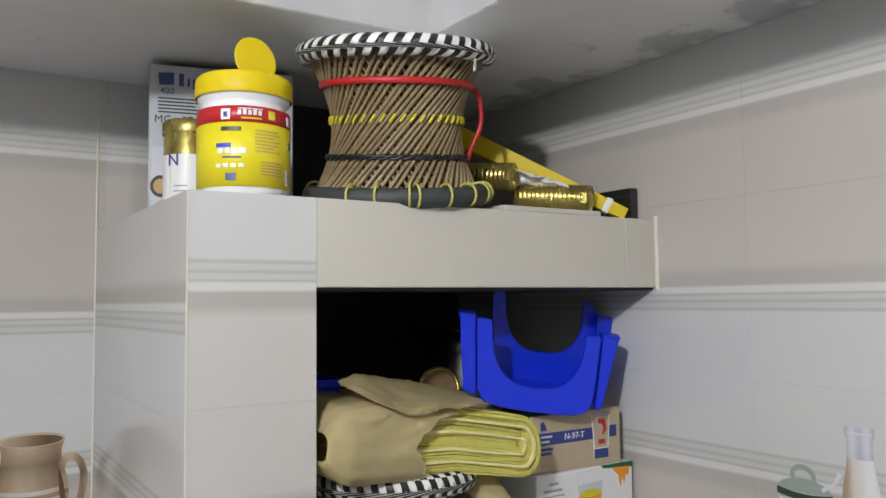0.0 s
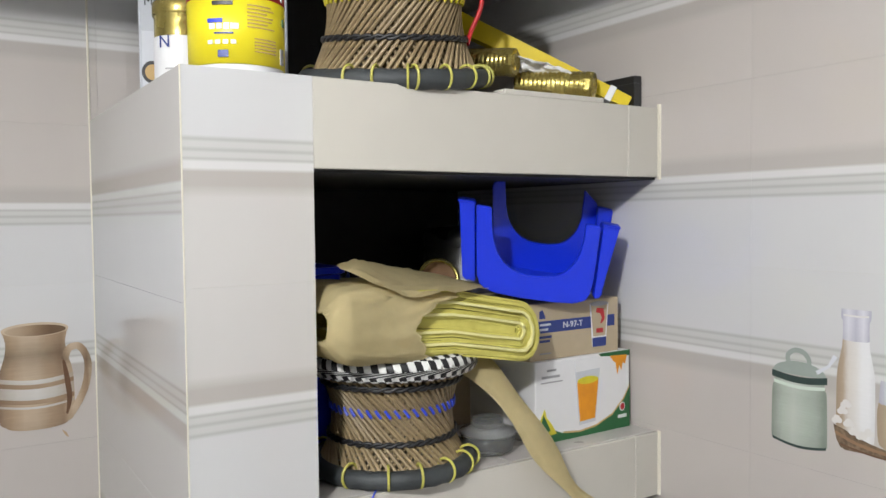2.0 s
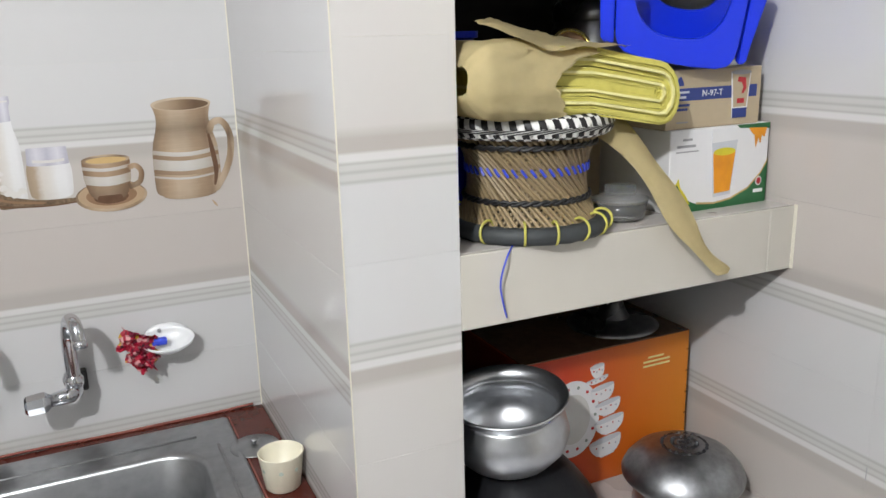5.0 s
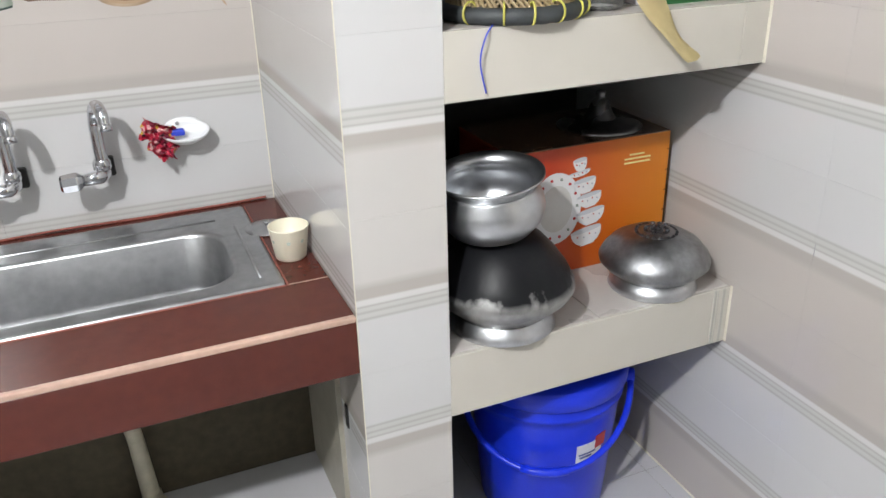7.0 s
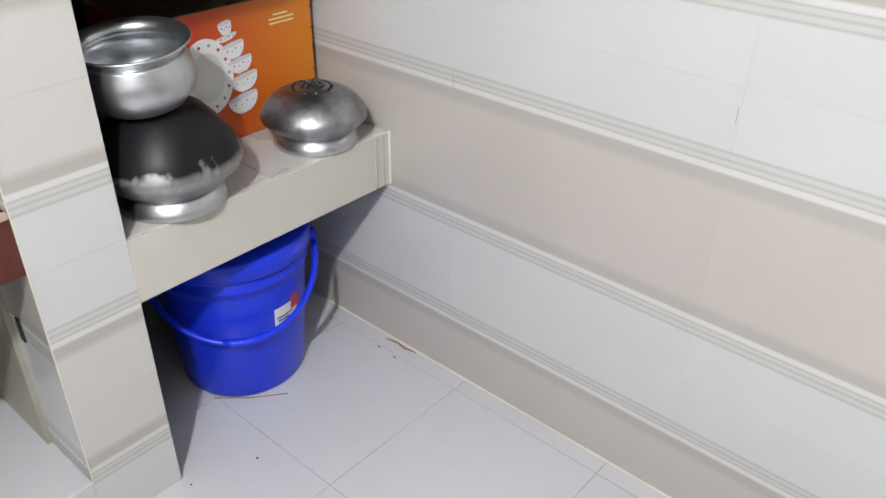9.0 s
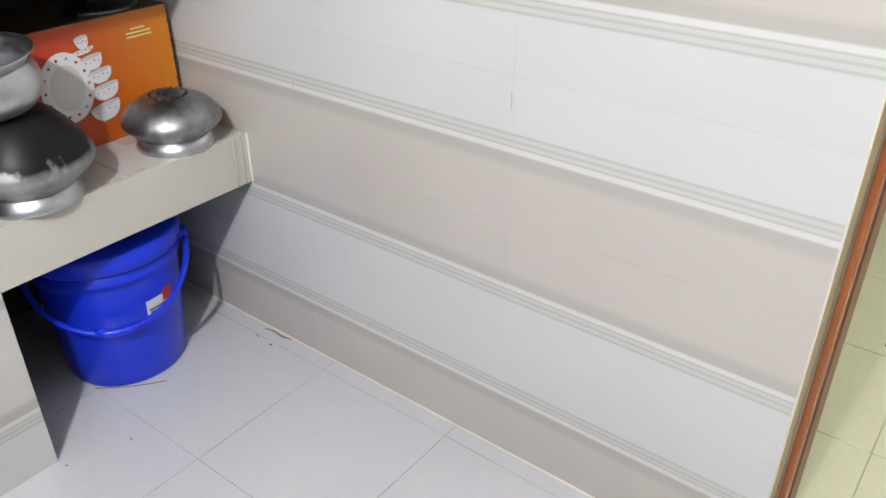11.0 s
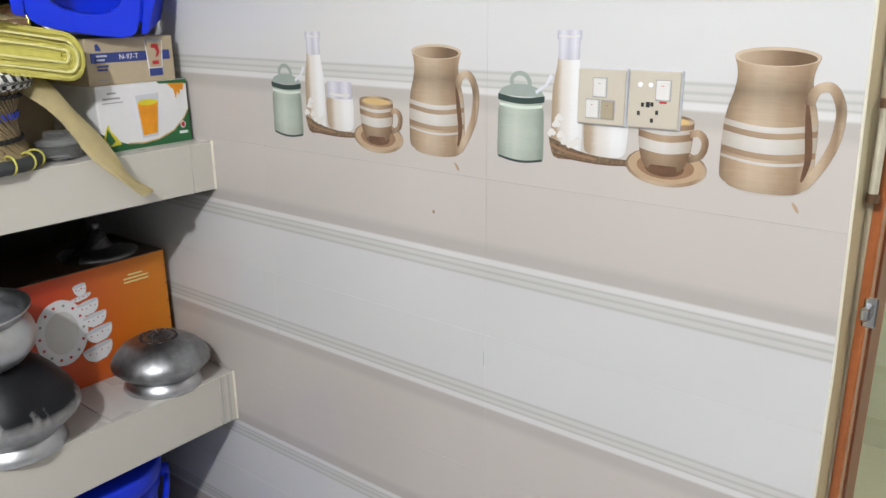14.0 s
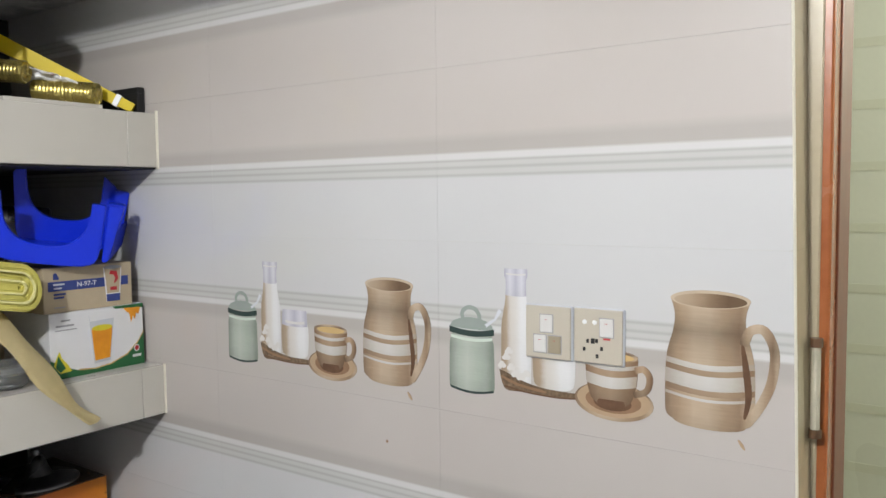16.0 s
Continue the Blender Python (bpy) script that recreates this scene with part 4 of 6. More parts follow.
    pr("cup_stripe", band(0.343, 0.0410, 0.0413, 0.100, 0.106, 0.006), P_STRIPE, pcup)
    pr("cup_mouth", oval(0.343, 0.116, 0.0415, 0.009), P_JUG, pcup)
    pr("cup_coffee", oval(0.344, 0.115, 0.035, 0.006), M_COFFEE, pcup)
    pr("cup_handle", stroke(curve([(0.380, 0.098), (0.393, 0.101), (0.402, 0.089), (0.397, 0.070), (0.378, 0.062)]), 0.0048), P_CUP, pcup)
    # jug
    jug = pr("printed_jug", vessel(0.486, [(0.050, 0.038), (0.057, 0.042), (0.061, 0.054), (0.061, 0.105), (0.058, 0.136), (0.051, 0.161), (0.0480, 0.181), (0.0500, 0.197), (0.0545, 0.209)], 0.010), P_JUG)
    for w, v0, v1, mat in ((0.060, 0.118, 0.126, P_STRIPE), (0.0605, 0.110, 0.118, P_BROWN), (0.061, 0.090, 0.110, P_STRIPE), (0.061, 0.082, 0.090, P_BROWN), (0.061, 0.074, 0.078, P_STRIPE)):
        pr("jug_stripe", band(0.486, w, w, v0, v1, 0.008), mat, jug)
    pr("jug_mouth", oval(0.486, 0.209, 0.0545, 0.0125), M_RIMPR, jug)
    pr("jug_inside", oval(0.4865, 0.2075, 0.0495, 0.0098), P_MOUTH, jug)
    pr("jug_smear", stroke([(0.526, 0.021), (0.531, 0.014), (0.535, 0.008)], [0.0008, 0.0022, 0.0008]), M_TAN, jug)
    pr("handle_shadow", stroke(curve([(0.530, 0.152), (0.535, 0.120), (0.539, 0.080), (0.534, 0.050)]), [0.001] + [0.0015 + 0.0032 * math.sin(math.pi * k / 15) for k in range(1, 15)] + [0.001]), M_TAND, jug)
    pr("jug_handle", stroke(curve([(0.532, 0.150), (0.540, 0.170), (0.558, 0.172), (0.571, 0.145), (0.568, 0.105), (0.556, 0.074), (0.540, 0.048)]), [0.005] + [0.0062] * 29 + [0.004]), P_JUG, jug)


Z_DECOR = round(JOINTS_Z[4], 3)
Z_BACK = round(JOINTS_Z[4] - 0.032, 3)
printed_set(right_tiles[-1.315, Z_DECOR], -0.014)
printed_set(right_tiles[-0.735, Z_DECOR], -0.030, 0.010)
printed_set(back_tiles[0.14, Z_BACK], -0.026)
printed_set(back_tiles[-0.44, Z_BACK], -0.026)


# ---- switches ----
def switch_plate(m, label, kind):
    """A square plate facing -y, with its centre at the origin."""
    t = thing("switch_plate", m, label, "switch", "switch plates by the doorway")
    part("back_box", box((-0.0405, -0.0045, -0.0425), (0.0405, 0.001, 0.0425), 0.0015), M_PALEPR, t, "silver edge")
    part("face", box((-0.0388, -0.0075, -0.0408), (0.0388, -0.004, 0.0408), 0.002, 2), M_SWITCH, t)

    def rocker(x, z, mat, w=0.021, h=0.027):
        r = part("rocker", box((x - w / 2, -0.0098, z - h / 2), (x + w / 2, -0.0068, z + h / 2), 0.0015, 2), mat, t)
        part("surround", boxes(((x - w / 2 - 0.0012, -0.0080, z - h / 2 - 0.0012), (x + w / 2 + 0.0012, -0.0072, z + h / 2 + 0.0012))), M_GREYPR, r)
        part("mark", box((x - 0.002, -0.0101, z + 0.006), (x + 0.002, -0.0096, z + 0.0068)), M_RED, r)

    if kind == "switches":
        rocker(-0.002, 0.014, M_ROCKER)
        rocker(-0.013, -0.018, M_ROCKER)
        rocker(0.012, -0.018, M_SWITCHD)
    else:
        rocker(0.014, 0.014, M_ROCKER)
        for x in (-0.021, -0.005):
            part("indicator", lathe([(0, 0), (0.0035, 0), (0.0035, 0.0012), (0, 0.0018)], 12), M_WHITEPL, t, at=pose(x, -0.0073, 0.021, 90, 0, 0))
        for a in range(-60, 250, 62):
            x, z = -0.008 + 0.014 * math.cos(radians(a)), -0.018 + 0.013 * math.sin(radians(a))
            part("socket_hole", box((x - 0.0022, -0.0080, z - 0.003), (x + 0.0022, -0.0072, z + 0.003), 0.0005), M_BLACK, t)
        part("socket_hole", box((-0.011, -0.0080, -0.011), (-0.005, -0.0072, -0.003), 0.0005), M_BLACK, t)
        part("neon", box((0.009, -0.0081, -0.004), (0.020, -0.0072, -0.0015), 0.0003), M_RED, t)


switch_plate(pose(XR, 0.5235, 1.3225, 0, 0, -90), "champagne switch plate with three rocker switches", "switches")
switch_plate(pose(XR, 0.4405, 1.3235, 0, 0, -90), "champagne plate with a round-pin socket and rocker switch", "socket")

# ---- cane stools ----
def cane_stool(m, label, h, rb, rt, waist, lean, rim_kind, cords, ties):
    """A drum of crossed cane sticks between a rubber-tyre foot and a wrapped rim."""
    t = thing("cane_stool", m, label, "stool", "cane stools on the shelves")
    z0, z1 = 0.014, h - 0.014
    twist = 2 * math.acos(min(1, waist / ((rb + rt) / 2)))

    def radius(z, dr=0.0):
        f = (z - z0) / (z1 - z0)
        a, b = Vector((rb, 0)), Vector((rt * math.cos(twist), rt * math.sin(twist)))
        return (a * (1 - f) + b * f).length + dr

    for sign, dr, count, thick in ((lean, 0.0, 64, 0.0029), (-lean, -0.007, 64, 0.0027)):
        a = Vector((rb + dr, 0, z0))
        b = Vector(((rt + dr) * math.cos(twist), sign * (rt + dr) * math.sin(twist), z1))
        stick = finish("stick", tube([a, a.lerp(b, 0.5) * 1.0, b], [thick, thick * 0.95, thick], 6), M_CANE)
        for k in range(count):
            ob = new("stick", stick)
            ob.parent = t
            ob.matrix_basis = pose(0, 0, 0.0, 0, 0, 360 * (k + 0.12 * math.sin(k * 3.7)) / count)
    part("tyre_foot", ring(rb + 0.004, 0.0135 if rb < 0.13 else 0.0148, 0.0135 if rb < 0.13 else 0.0148, 56, 12, 0.0008), M_TYRE, t, "ring of old grey-black tyre", smooth=True)
    foot_ties = [(math.cos(radians(a)) * (rb + 0.004), math.sin(radians(a)) * (rb + 0.004), a) for a in ties]
    for x, y, a in foot_ties:
        part("foot_tie", ring(0.0168, 0, 0.0020, 18, 6), M_TIE, t, "yellow cord tie", at=Matrix.Translation((x, y, 0.018)) @ Matrix.Rotation(radians(a + 90), 4, "Z") @ Matrix.Rotation(radians(90), 4, "Y") @ Matrix.Rotation(radians(9 * math.sin(a)), 4, "X"))
    # the rim, wrapped in black and white cord
    bm = bmesh.new()
    n, k = 168, 14
    rr, hh = (0.0145, 0.0155) if rim_kind == "slanted" else (0.012, 0.017)
    shear = 4 / 7 if rim_kind == "slanted" else -4 / 7
    n = 160 if rim_kind == "slanted" else 240
    ang = [[2 * math.pi * (i + shear * j) / n for j in range(k)] for i in range(n)]
    grid = [[bm.verts.new(((rt + 0.002 + rr * math.cos(2 * math.pi * j / k)) * math.cos(ang[i][j]), (rt + 0.002 + rr * math.cos(2 * math.pi * j / k)) * math.sin(ang[i][j]), z1 - 0.002 + hh * math.sin(2 * math.pi * j / k) + 0.0006 * math.sin(i * 2.2))) for j in range(k)] for i in range(n)]
    for i in range(n):
        for j in range(k):
            wrap = round(shear * k) if j == k - 1 else 0
            f = bm.faces.new((grid[i][j], grid[(i + 1) % n][j], grid[(i + 1 - wrap) % n][(j + 1) % k], grid[(i - wrap) % n][(j + 1) % k]))
            if rim_kind == "slanted":
                f.material_index = 1 if i % 4 < 2 else 0
            else:
                f.material_index = 1 if (i + 3 * (j // 2)) % 6 < 3 else 0
            f.smooth = True
    rim = part("rim", bm, [M_CORDB, M_CORDW], t, "rim wrapped in black and white cord")
    # the seat panel inside the rim
    part("seat", lathe([(0, z1 - 0.002), (rt * 0.6, z1 - 0.001), (rt, z1 + 0.004), (rt, z1), (rt * 0.6, z1 - 0.006), (0, z1 - 0.007)], 40), M_CORDW, t)
    for f, mat, style in cords:
        z = z0 + f * (z1 - z0)
        r = radius(z) + 0.0035
        if style == "cord":
            n = 120
            for ph in (0, math.pi):
                pts = [((r + 0.0012 * math.cos(k * 1.05 + ph)) * math.cos(2 * math.pi * k / n), (r + 0.0012 * math.cos(k * 1.05 + ph)) * math.sin(2 * math.pi * k / n), z + 0.0028 * math.sin(k * 1.05 + ph)) for k in range(n)]
                part("binding_cord", tube(pts, 0.0028, 6, closed=True), mat, t, smooth=True)
        elif style == "flat":
            part("binding_band", lathe([(r - 0.001, z - 0.005), (r + 0.002, z - 0.0045), (r + 0.0028, z), (r + 0.002, z + 0.0045), (r - 0.001, z + 0.005)], 64), mat, t, smooth=True)
        else:
            st = finish("stitch", tube([(r, -0.004 * lean, z - 0.0055), (r + 0.001, 0, z), (r, 0.004 * lean, z + 0.0055)], 0.0022, 6), mat)
            for k in range(44):
                ob = new("stitch", st)
                ob.parent, ob.matrix_basis = t, pose(0, 0, 0, 0, 0, 360 * k / 44)
    return t, radius, z0, z1


stool_a, rad_a, za0, za1 = cane_stool(pose(1.064, 1.630, S1[1] + 0.017) @ Matrix.Rotation(radians(10), 4, Vector((0.87, -0.49, 0))), "cane stool with black and white rim and red cord", 0.246, 0.131, 0.139, 0.100, 1, "slanted", ((0.775, M_CORDR, "flat"), (0.53, M_CORDY, "stitch"), (0.27, M_CORDB, "cord")), (-148, -131, -112, -108, -88, -69, -52, -36, 20, 80, 140))
loop_z = [za0 + f * (za1 - za0) for f in (0.775, 0.72, 0.52, 0.34, 0.24)]
la = radians(-28)
part("cord_loop", tube(smooth_path([((rad_a(z) + d) * math.cos(la + o), (rad_a(z) + d) * math.sin(la + o), z) for z, d, o in zip(loop_z, (0.003, 0.020, 0.034, 0.016, 0.003), (0, 0.02, 0.03, 0.0, -0.10))]), 0.0038, 8), M_CORDR, stool_a, "loose red cord loop", smooth=True)
part("paper_tag", box((-0.003, -0.0005, -0.011), (0.003, 0.0005, 0.008), 0.0002), M_MINTL, stool_a, at=pose(0.150 * math.cos(radians(-70)), 0.150 * math.sin(radians(-70)), za1 - 0.024, 0, 8, 20))

stool_b, rad_b, zb0, zb1 = cane_stool(pose(1.034, 1.600, S2[1]), "small cane stool with black bindings and blue stitches", 0.184, 0.112, 0.119, 0.090, -1, "woven", ((0.80, M_CORDB, "cord"), (0.56, M_CORDU, "stitch"), (0.28, M_CORDB, "cord")), (-150, -122, -100, -78, -56, -40, 10, 70, 130))
part("loose_cord", tube(smooth_path([(-0.075, -0.090, 0.004), (-0.100, -0.112, -0.012), (-0.108, -0.110, -0.050), (-0.096, -0.106, -0.100)]), 0.0014, 6), M_CORDU, stool_b, "hanging loose blue cord", smooth=True)

# ---- top shelf ----
ZT = S1[1]
tub = thing("wipes_tub", pose(0.803, 1.600, ZT) @ Matrix.Diagonal((0.94, 0.94, 1.02, 1)), "white plastic tub with yellow lid and printed label", "tub")
part("body", lathe([(0, 0), (0.058, 0), (0.062, 0.003), (0.0655, 0.014), (0.0665, 0.100), (0.0655, 0.120), (0.061, 0.124), (0.061, 0.130), (0.0665, 0.134), (0.0665, 0.146), (0, 0.146)], 48), M_WHITEPL, tub, smooth=True)
part("lid", lathe([(0.0695, 0.138), (0.0705, 0.141), (0.070, 0.162), (0.066, 0.167), (0.040, 0.170), (0, 0.171), (0, 0.140)], 48), M_YELLOWPL, tub, "yellow lid", smooth=True)
part("open_flap", lathe([(0, 0), (0.033, 0), (0.0345, 0.0015), (0.033, 0.003), (0, 0.003)], 36), M_YELLOWPL, tub, "round yellow flap standing open", at=pose(0.020, 0.010, 0.2015, 80, 0, 8))


def wrap_patch(r0, r1, z0, z1, a0, a1, n=24, out=0.0008):
    """A label on a round wall, between two angles in degrees."""
    bm = bmesh.new()
    rows = []
    for k in range(n + 1):
        a = radians(a0 + (a1 - a0) * k / n)
        rows.append([bm.verts.new(((r + o) * math.cos(a), (r + o) * math.sin(a), z)) for r, z, o in ((r0, z0, out), (r1, z1, out), (r1, z1, -0.001), (r0, z0, -0.001))])
    for p, q in zip(rows, rows[1:]):
        for i in range(4):
            bm.faces.new((p[i], p[(i + 1) % 4], q[(i + 1) % 4], q[i]))
    bm.faces.new(rows[0][::-1])
    bm.faces.new(rows[-1])
    return bm


label_y = part("label", wrap_patch(0.0657, 0.0665, 0.0145, 0.098, 0, 360, 72, 0.0014), M_LABELY, tub, "yellow printed label", smooth=True)
part("red_band", wrap_patch(0.0667, 0.0656, 0.098, 0.1195, 0, 360, 72, 0.0016), M_RED, tub, "red printed band", smooth=True)


def label_bars(parent, rows, r, out=0.0021):
    for a0, a1, z0, z1, mat in rows:
        part("print", wrap_patch(r, r, z0, z1, a0, a1, 6, out), mat, parent)


label_bars(tub, [(-116 + 6 * k, -112 + 6 * k, 0.1075, 0.1135 + 0.001 * (k % 2), M_WHITEPL) for k in range(5)] + [(-116, -87, 0.1150, 0.1162, M_WHITEPL), (-112, -88, 0.1020, 0.1040, M_CORDY), (-79, -70, 0.1035, 0.1150, M_CORDY), (-136, -125, 0.1010, 0.1150, M_WHITEPL), (-133, -128, 0.1040, 0.1110, M_NAVY), (-46, -41, 0.1010, 0.1130, M_WHITEPL)], 0.0668)
label_bars(tub, [(-136, -112, 0.0865, 0.0915, M_CORDB), (-142, -124, 0.065, 0.070, M_CORDU), (-140, -133, 0.0570, 0.0640, M_WHITEPL), (-131, -125, 0.0570, 0.0640, M_WHITEPL), (-123, -117, 0.0570, 0.0640, M_WHITEPL), (-115, -106, 0.0570, 0.0640, M_WHITEPL), (-134, -112, 0.051, 0.053, M_NAVY), (-130, -118, 0.022, 0.031, M_NAVY), (-48, -40, 0.020, 0.040, M_GREYPR), (-42, -36, 0.070, 0.080, M_GREEN)], 0.0668)
label_bars(tub, [(-142 + 9 * k, -136 + 9 * k, 0.0385, 0.0435, M_WHITEPL) for k in range(4)], 0.0668)
label_bars(tub, [(-96, -66 + 6 * math.sin(k * 2.3), 0.087 - 0.0045 * k, 0.0885 - 0.0045 * k, M_COFFEE) for k in range(7)] + [(-88, -58, 0.030 + 0.004 * k, 0.0312 + 0.004 * k, M_COFFEE) for k in range(5)], 0.0668)

cooker_box = thing("cooker_box", pose(0.748, 1.930, ZT, 0, 0, -13), "grey printed cooker carton standing on the top shelf", "box")
part("carton", box((0, 0, 0), (0.245, 0.140, 0.274), 0.002), M_BOXGREY, cooker_box)
part("photo_panel", box((0.004, -0.0008, 0.006), (0.241, 0.001, 0.130)), M_PALEPR, cooker_box, "pale photo panel")
part("side_edge", box((-0.0008, 0.002, 0.004), (0.001, 0.138, 0.270)), M_GREYPR, cooker_box)
part("brand_mark", plate([(0.016, 0.238), (0.040, 0.240), (0.040, 0.261), (0.014, 0.259)], -0.0012, 0.001), M_NAVY, cooker_box)
part("brand_bars", boxes(((0.048, -0.0012, 0.238), (0.056, 0.001, 0.260)), ((0.062, -0.0012, 0.238), (0.066, 0.001, 0.252)), ((0.071, -0.0012, 0.234), (0.079, 0.001, 0.252))), M_NAVY, cooker_box)
part("lettering", text_bm("400", 0.016), M_TYRE, cooker_box, at=pose(0.029, -0.0010, 0.228))
part("lettering", text_bm("MC - 07", 0.019), M_BLACK, cooker_box, at=pose(0.040, -0.0010, 0.178))
for k in range(5):
    part("print_line", box((0.014, -0.0010, 0.214 - 0.006 * k), (0.100 - 0.012 * (k % 3), 0.001, 0.2165 - 0.006 * k)), M_TYRE, cooker_box)
part("red_badge", plate(disc(0.070, 0.128, 0.024, 0.015), -0.0014, 0.001), M_TAND, cooker_box)
part("pan_picture", plate(disc(0.020, 0.062, 0.017, 0.019), -0.0014, 0.001), M_BLACK, cooker_box)
part("pan_food", plate(disc(0.020, 0.062, 0.012, 0.013), -0.0018, 0.001), M_COFFEE, cooker_box)
part("pan_picture", plate(disc(0.022, 0.026, 0.011, 0.012), -0.0014, 0.001), M_COFFEE, cooker_box)

tin = thing("milk_tin", pose(0.782, 1.790, ZT), "gold-topped round milk tin with a white label", "tin")
part("can", lathe([(0, 0), (0.041, 0), (0.0425, 0.003), (0.0415, 0.006), (0.0415, 0.128), (0.0425, 0.131), (0.041, 0.134), (0, 0.134)], 40), M_GOLD, tin, smooth=True)
part("label", wrap_patch(0.0415, 0.0415, 0.007, 0.090, 0, 360, 48, 0.0006), M_BOXW, tin, "white label")
part("cap", lathe([(0.0435, 0.124), (0.044, 0.126), (0.044, 0.142), (0.040, 0.146), (0, 0.146), (0, 0.124)], 40), M_GOLD, tin, "gold plastic cap", smooth=True)
part("print", wrap_patch(0.0415, 0.0415, 0.006, 0.022, 200, 300, 10, 0.001), M_MINTL, tin)
part("lettering", text_bm("N", 0.026), M_NAVY, tin, at=pose(-0.034, -0.0262, 0.080, 0, 0, -52))
for k in range(3):
    part("print", wrap_patch(0.0415, 0.0415, 0.040 - 0.008 * k, 0.042 - 0.008 * k, 218, 248, 6, 0.001), M_GREYPR, tin)

board = thing("flat_board", pose(1.285, 1.60, ZT), "thin cream board lying on the top shelf", "board")
part("board", box((-0.105, -0.098, 0), (0.098, 0.10, 0.0085), 0.001), M_CREAM, board)
black_case = thing("black_case", pose(1.4985, 1.680, ZT, 0, 0, 0), "thin black box standing along the tiled wall", "box")
part("case", box((-0.0090, -0.143, 0), (0.0090, 0.150, 0.060), 0.002, 2), M_BLACK, black_case)
part("lid_seam", box((-0.0095, -0.1435, 0.046), (0.0095, 0.1505, 0.0472)), M_TYRE, black_case)


def leaning(a, b):
    a, b = Vector(a), Vector(b)
    return Matrix.Translation(a) @ (b - a).to_track_quat("Z", "Y").to_matrix().to_4x4(), (b - a).length


m, length = leaning((1.486, 1.548, ZT + 0.012), (1.258, 1.742, ZT + 0.165))
yellow_box = thing("yellow_carton", m, "long yellow printed carton leaning on other things", "box")
part("carton", loft([[(-0.016, -0.010, 0), (0.016, -0.010, 0), (0.016, 0.010, 0), (-0.016, 0.010, 0)], [(-0.017, -0.012, 0.06), (0.017, -0.012, 0.06), (0.017, 0.012, 0.06), (-0.017, 0.012, 0.06)], [(-0.021, -0.017, length), (0.021, -0.017, length), (0.021, 0.017, length), (-0.021, 0.017, length)]], True, True), M_YELLOWPL, yellow_box)
part("white_band", box((-0.0185, -0.0135, 0.030), (0.0185, 0.0135, 0.042), 0.001), M_WHITEPL, yellow_box, "white band")
part("end_flap", box((-0.019, -0.015, length - 0.001), (0.019, 0.015, length + 0.0015), 0.0005), M_CORDY, yellow_box)


def glass_stack(a, b, r, label):
    m, ln = leaning(a, b)
    t = thing("glass_stack", m, label, "glasses", "wrapped stacks of glasses")
    prof = [(0, 0), (r * 0.82, 0)]
    n = max(6, int(ln / 0.008))
    for k in range(n):
        z = 0.004 + (ln - 0.008) * k / n
        prof += [(r, z), (r, z + 0.0035), (r * 0.90, z + 0.0055)]
    prof += [(r * 0.95, ln - 0.002), (r * 0.86, ln), (r * 0.80, ln - 0.004), (0, ln - 0.005)]
    part("glasses", lathe(prof, 28), M_GOLD, t, smooth=True)
    part("wrap", lathe([(r * 1.03, ln - 0.012), (r * 1.04, ln - 0.002), (r * 0.92, ln + 0.002), (r * 0.60, ln + 0.0005), (r * 0.35, ln + 0.003), (0, ln + 0.001)], 9), M_GOLD, t, "crinkled gold foil end")
    return t


glass_stack((1.215, 1.700, ZT + 0.082), (1.275, 1.600, ZT + 0.073), 0.0235, "stack of gold-rimmed glasses in clear wrap")
glass_stack((1.318, 1.650, ZT + 0.046), (1.396, 1.541, ZT + 0.034), 0.0245, "stack of gold glasses wrapped in film")
packet = thing("white_packet", pose(1.338, 1.600, ZT + 0.062, 0, 18, -30), "white and red paper packet on the glasses", "packet")
part("packet", crumpled(0.110, 0.050, 12, 0.010, 7.7), M_BOXW, packet, at=pose(0, 0, 0, 70, 0, 0))
part("print", box((-0.010, -0.014, 0.009), (0.012, -0.004, 0.011)), M_RED, packet)

# ---- middle shelf ----
ZM = S2[1]
white_box = thing("glassware_carton", pose(1.2765, 1.553, ZM, 0, 0, 1.5), "white printed carton with a glass of orange juice", "box")
BW, BH = 0.222, 0.138
part("carton", box((0, 0, 0), (BW, 0.20, BH), 0.0015), M_BOXW, white_box)
part("green_corner", plate([(BW, 0.0), (BW, 0.072), (BW * 0.93, 0.050), (BW * 0.80, 0.026), (BW * 0.62, 0.012), (BW * 0.45, 0.008), (BW * 0.28, 0.012), (BW * 0.12, 0.026), (0.0, 0.042), (0.0, 0.0)], -0.0006, 0.001), M_GREEN, white_box)
part("gold_line", plate([(BW, 0.072), (BW, 0.075), (BW * 0.93, 0.053), (BW * 0.80, 0.029), (BW * 0.62, 0.015), (BW * 0.45, 0.011), (BW * 0.28, 0.015), (BW * 0.28, 0.012), (BW * 0.45, 0.008), (BW * 0.62, 0.012), (BW * 0.80, 0.026), (BW * 0.93, 0.050)], -0.0009, 0.001), M_COFFEE, white_box)
part("green_top", plate([(0.150, BH - 0.005), (BW, BH - 0.010), (BW, BH), (0.146, BH)], -0.0006, 0.001), M_GREEN, white_box)
part("orange_splash", plate([(0.172, BH - 0.006), (0.215, BH - 0.008), (0.210, BH - 0.024), (0.204, BH - 0.020), (0.201, BH - 0.034), (0.196, BH - 0.024), (0.191, BH - 0.040), (0.187, BH - 0.020), (0.181, BH - 0.016)], -0.0009, 0.001), M_ORANGEJ, white_box)
glass_pic = part("glass_picture", plate([(0.098, 0.020), (0.137, 0.022), (0.150, 0.134), (0.088, 0.132)], -0.0007, 0.001), M_PALEPR, white_box)
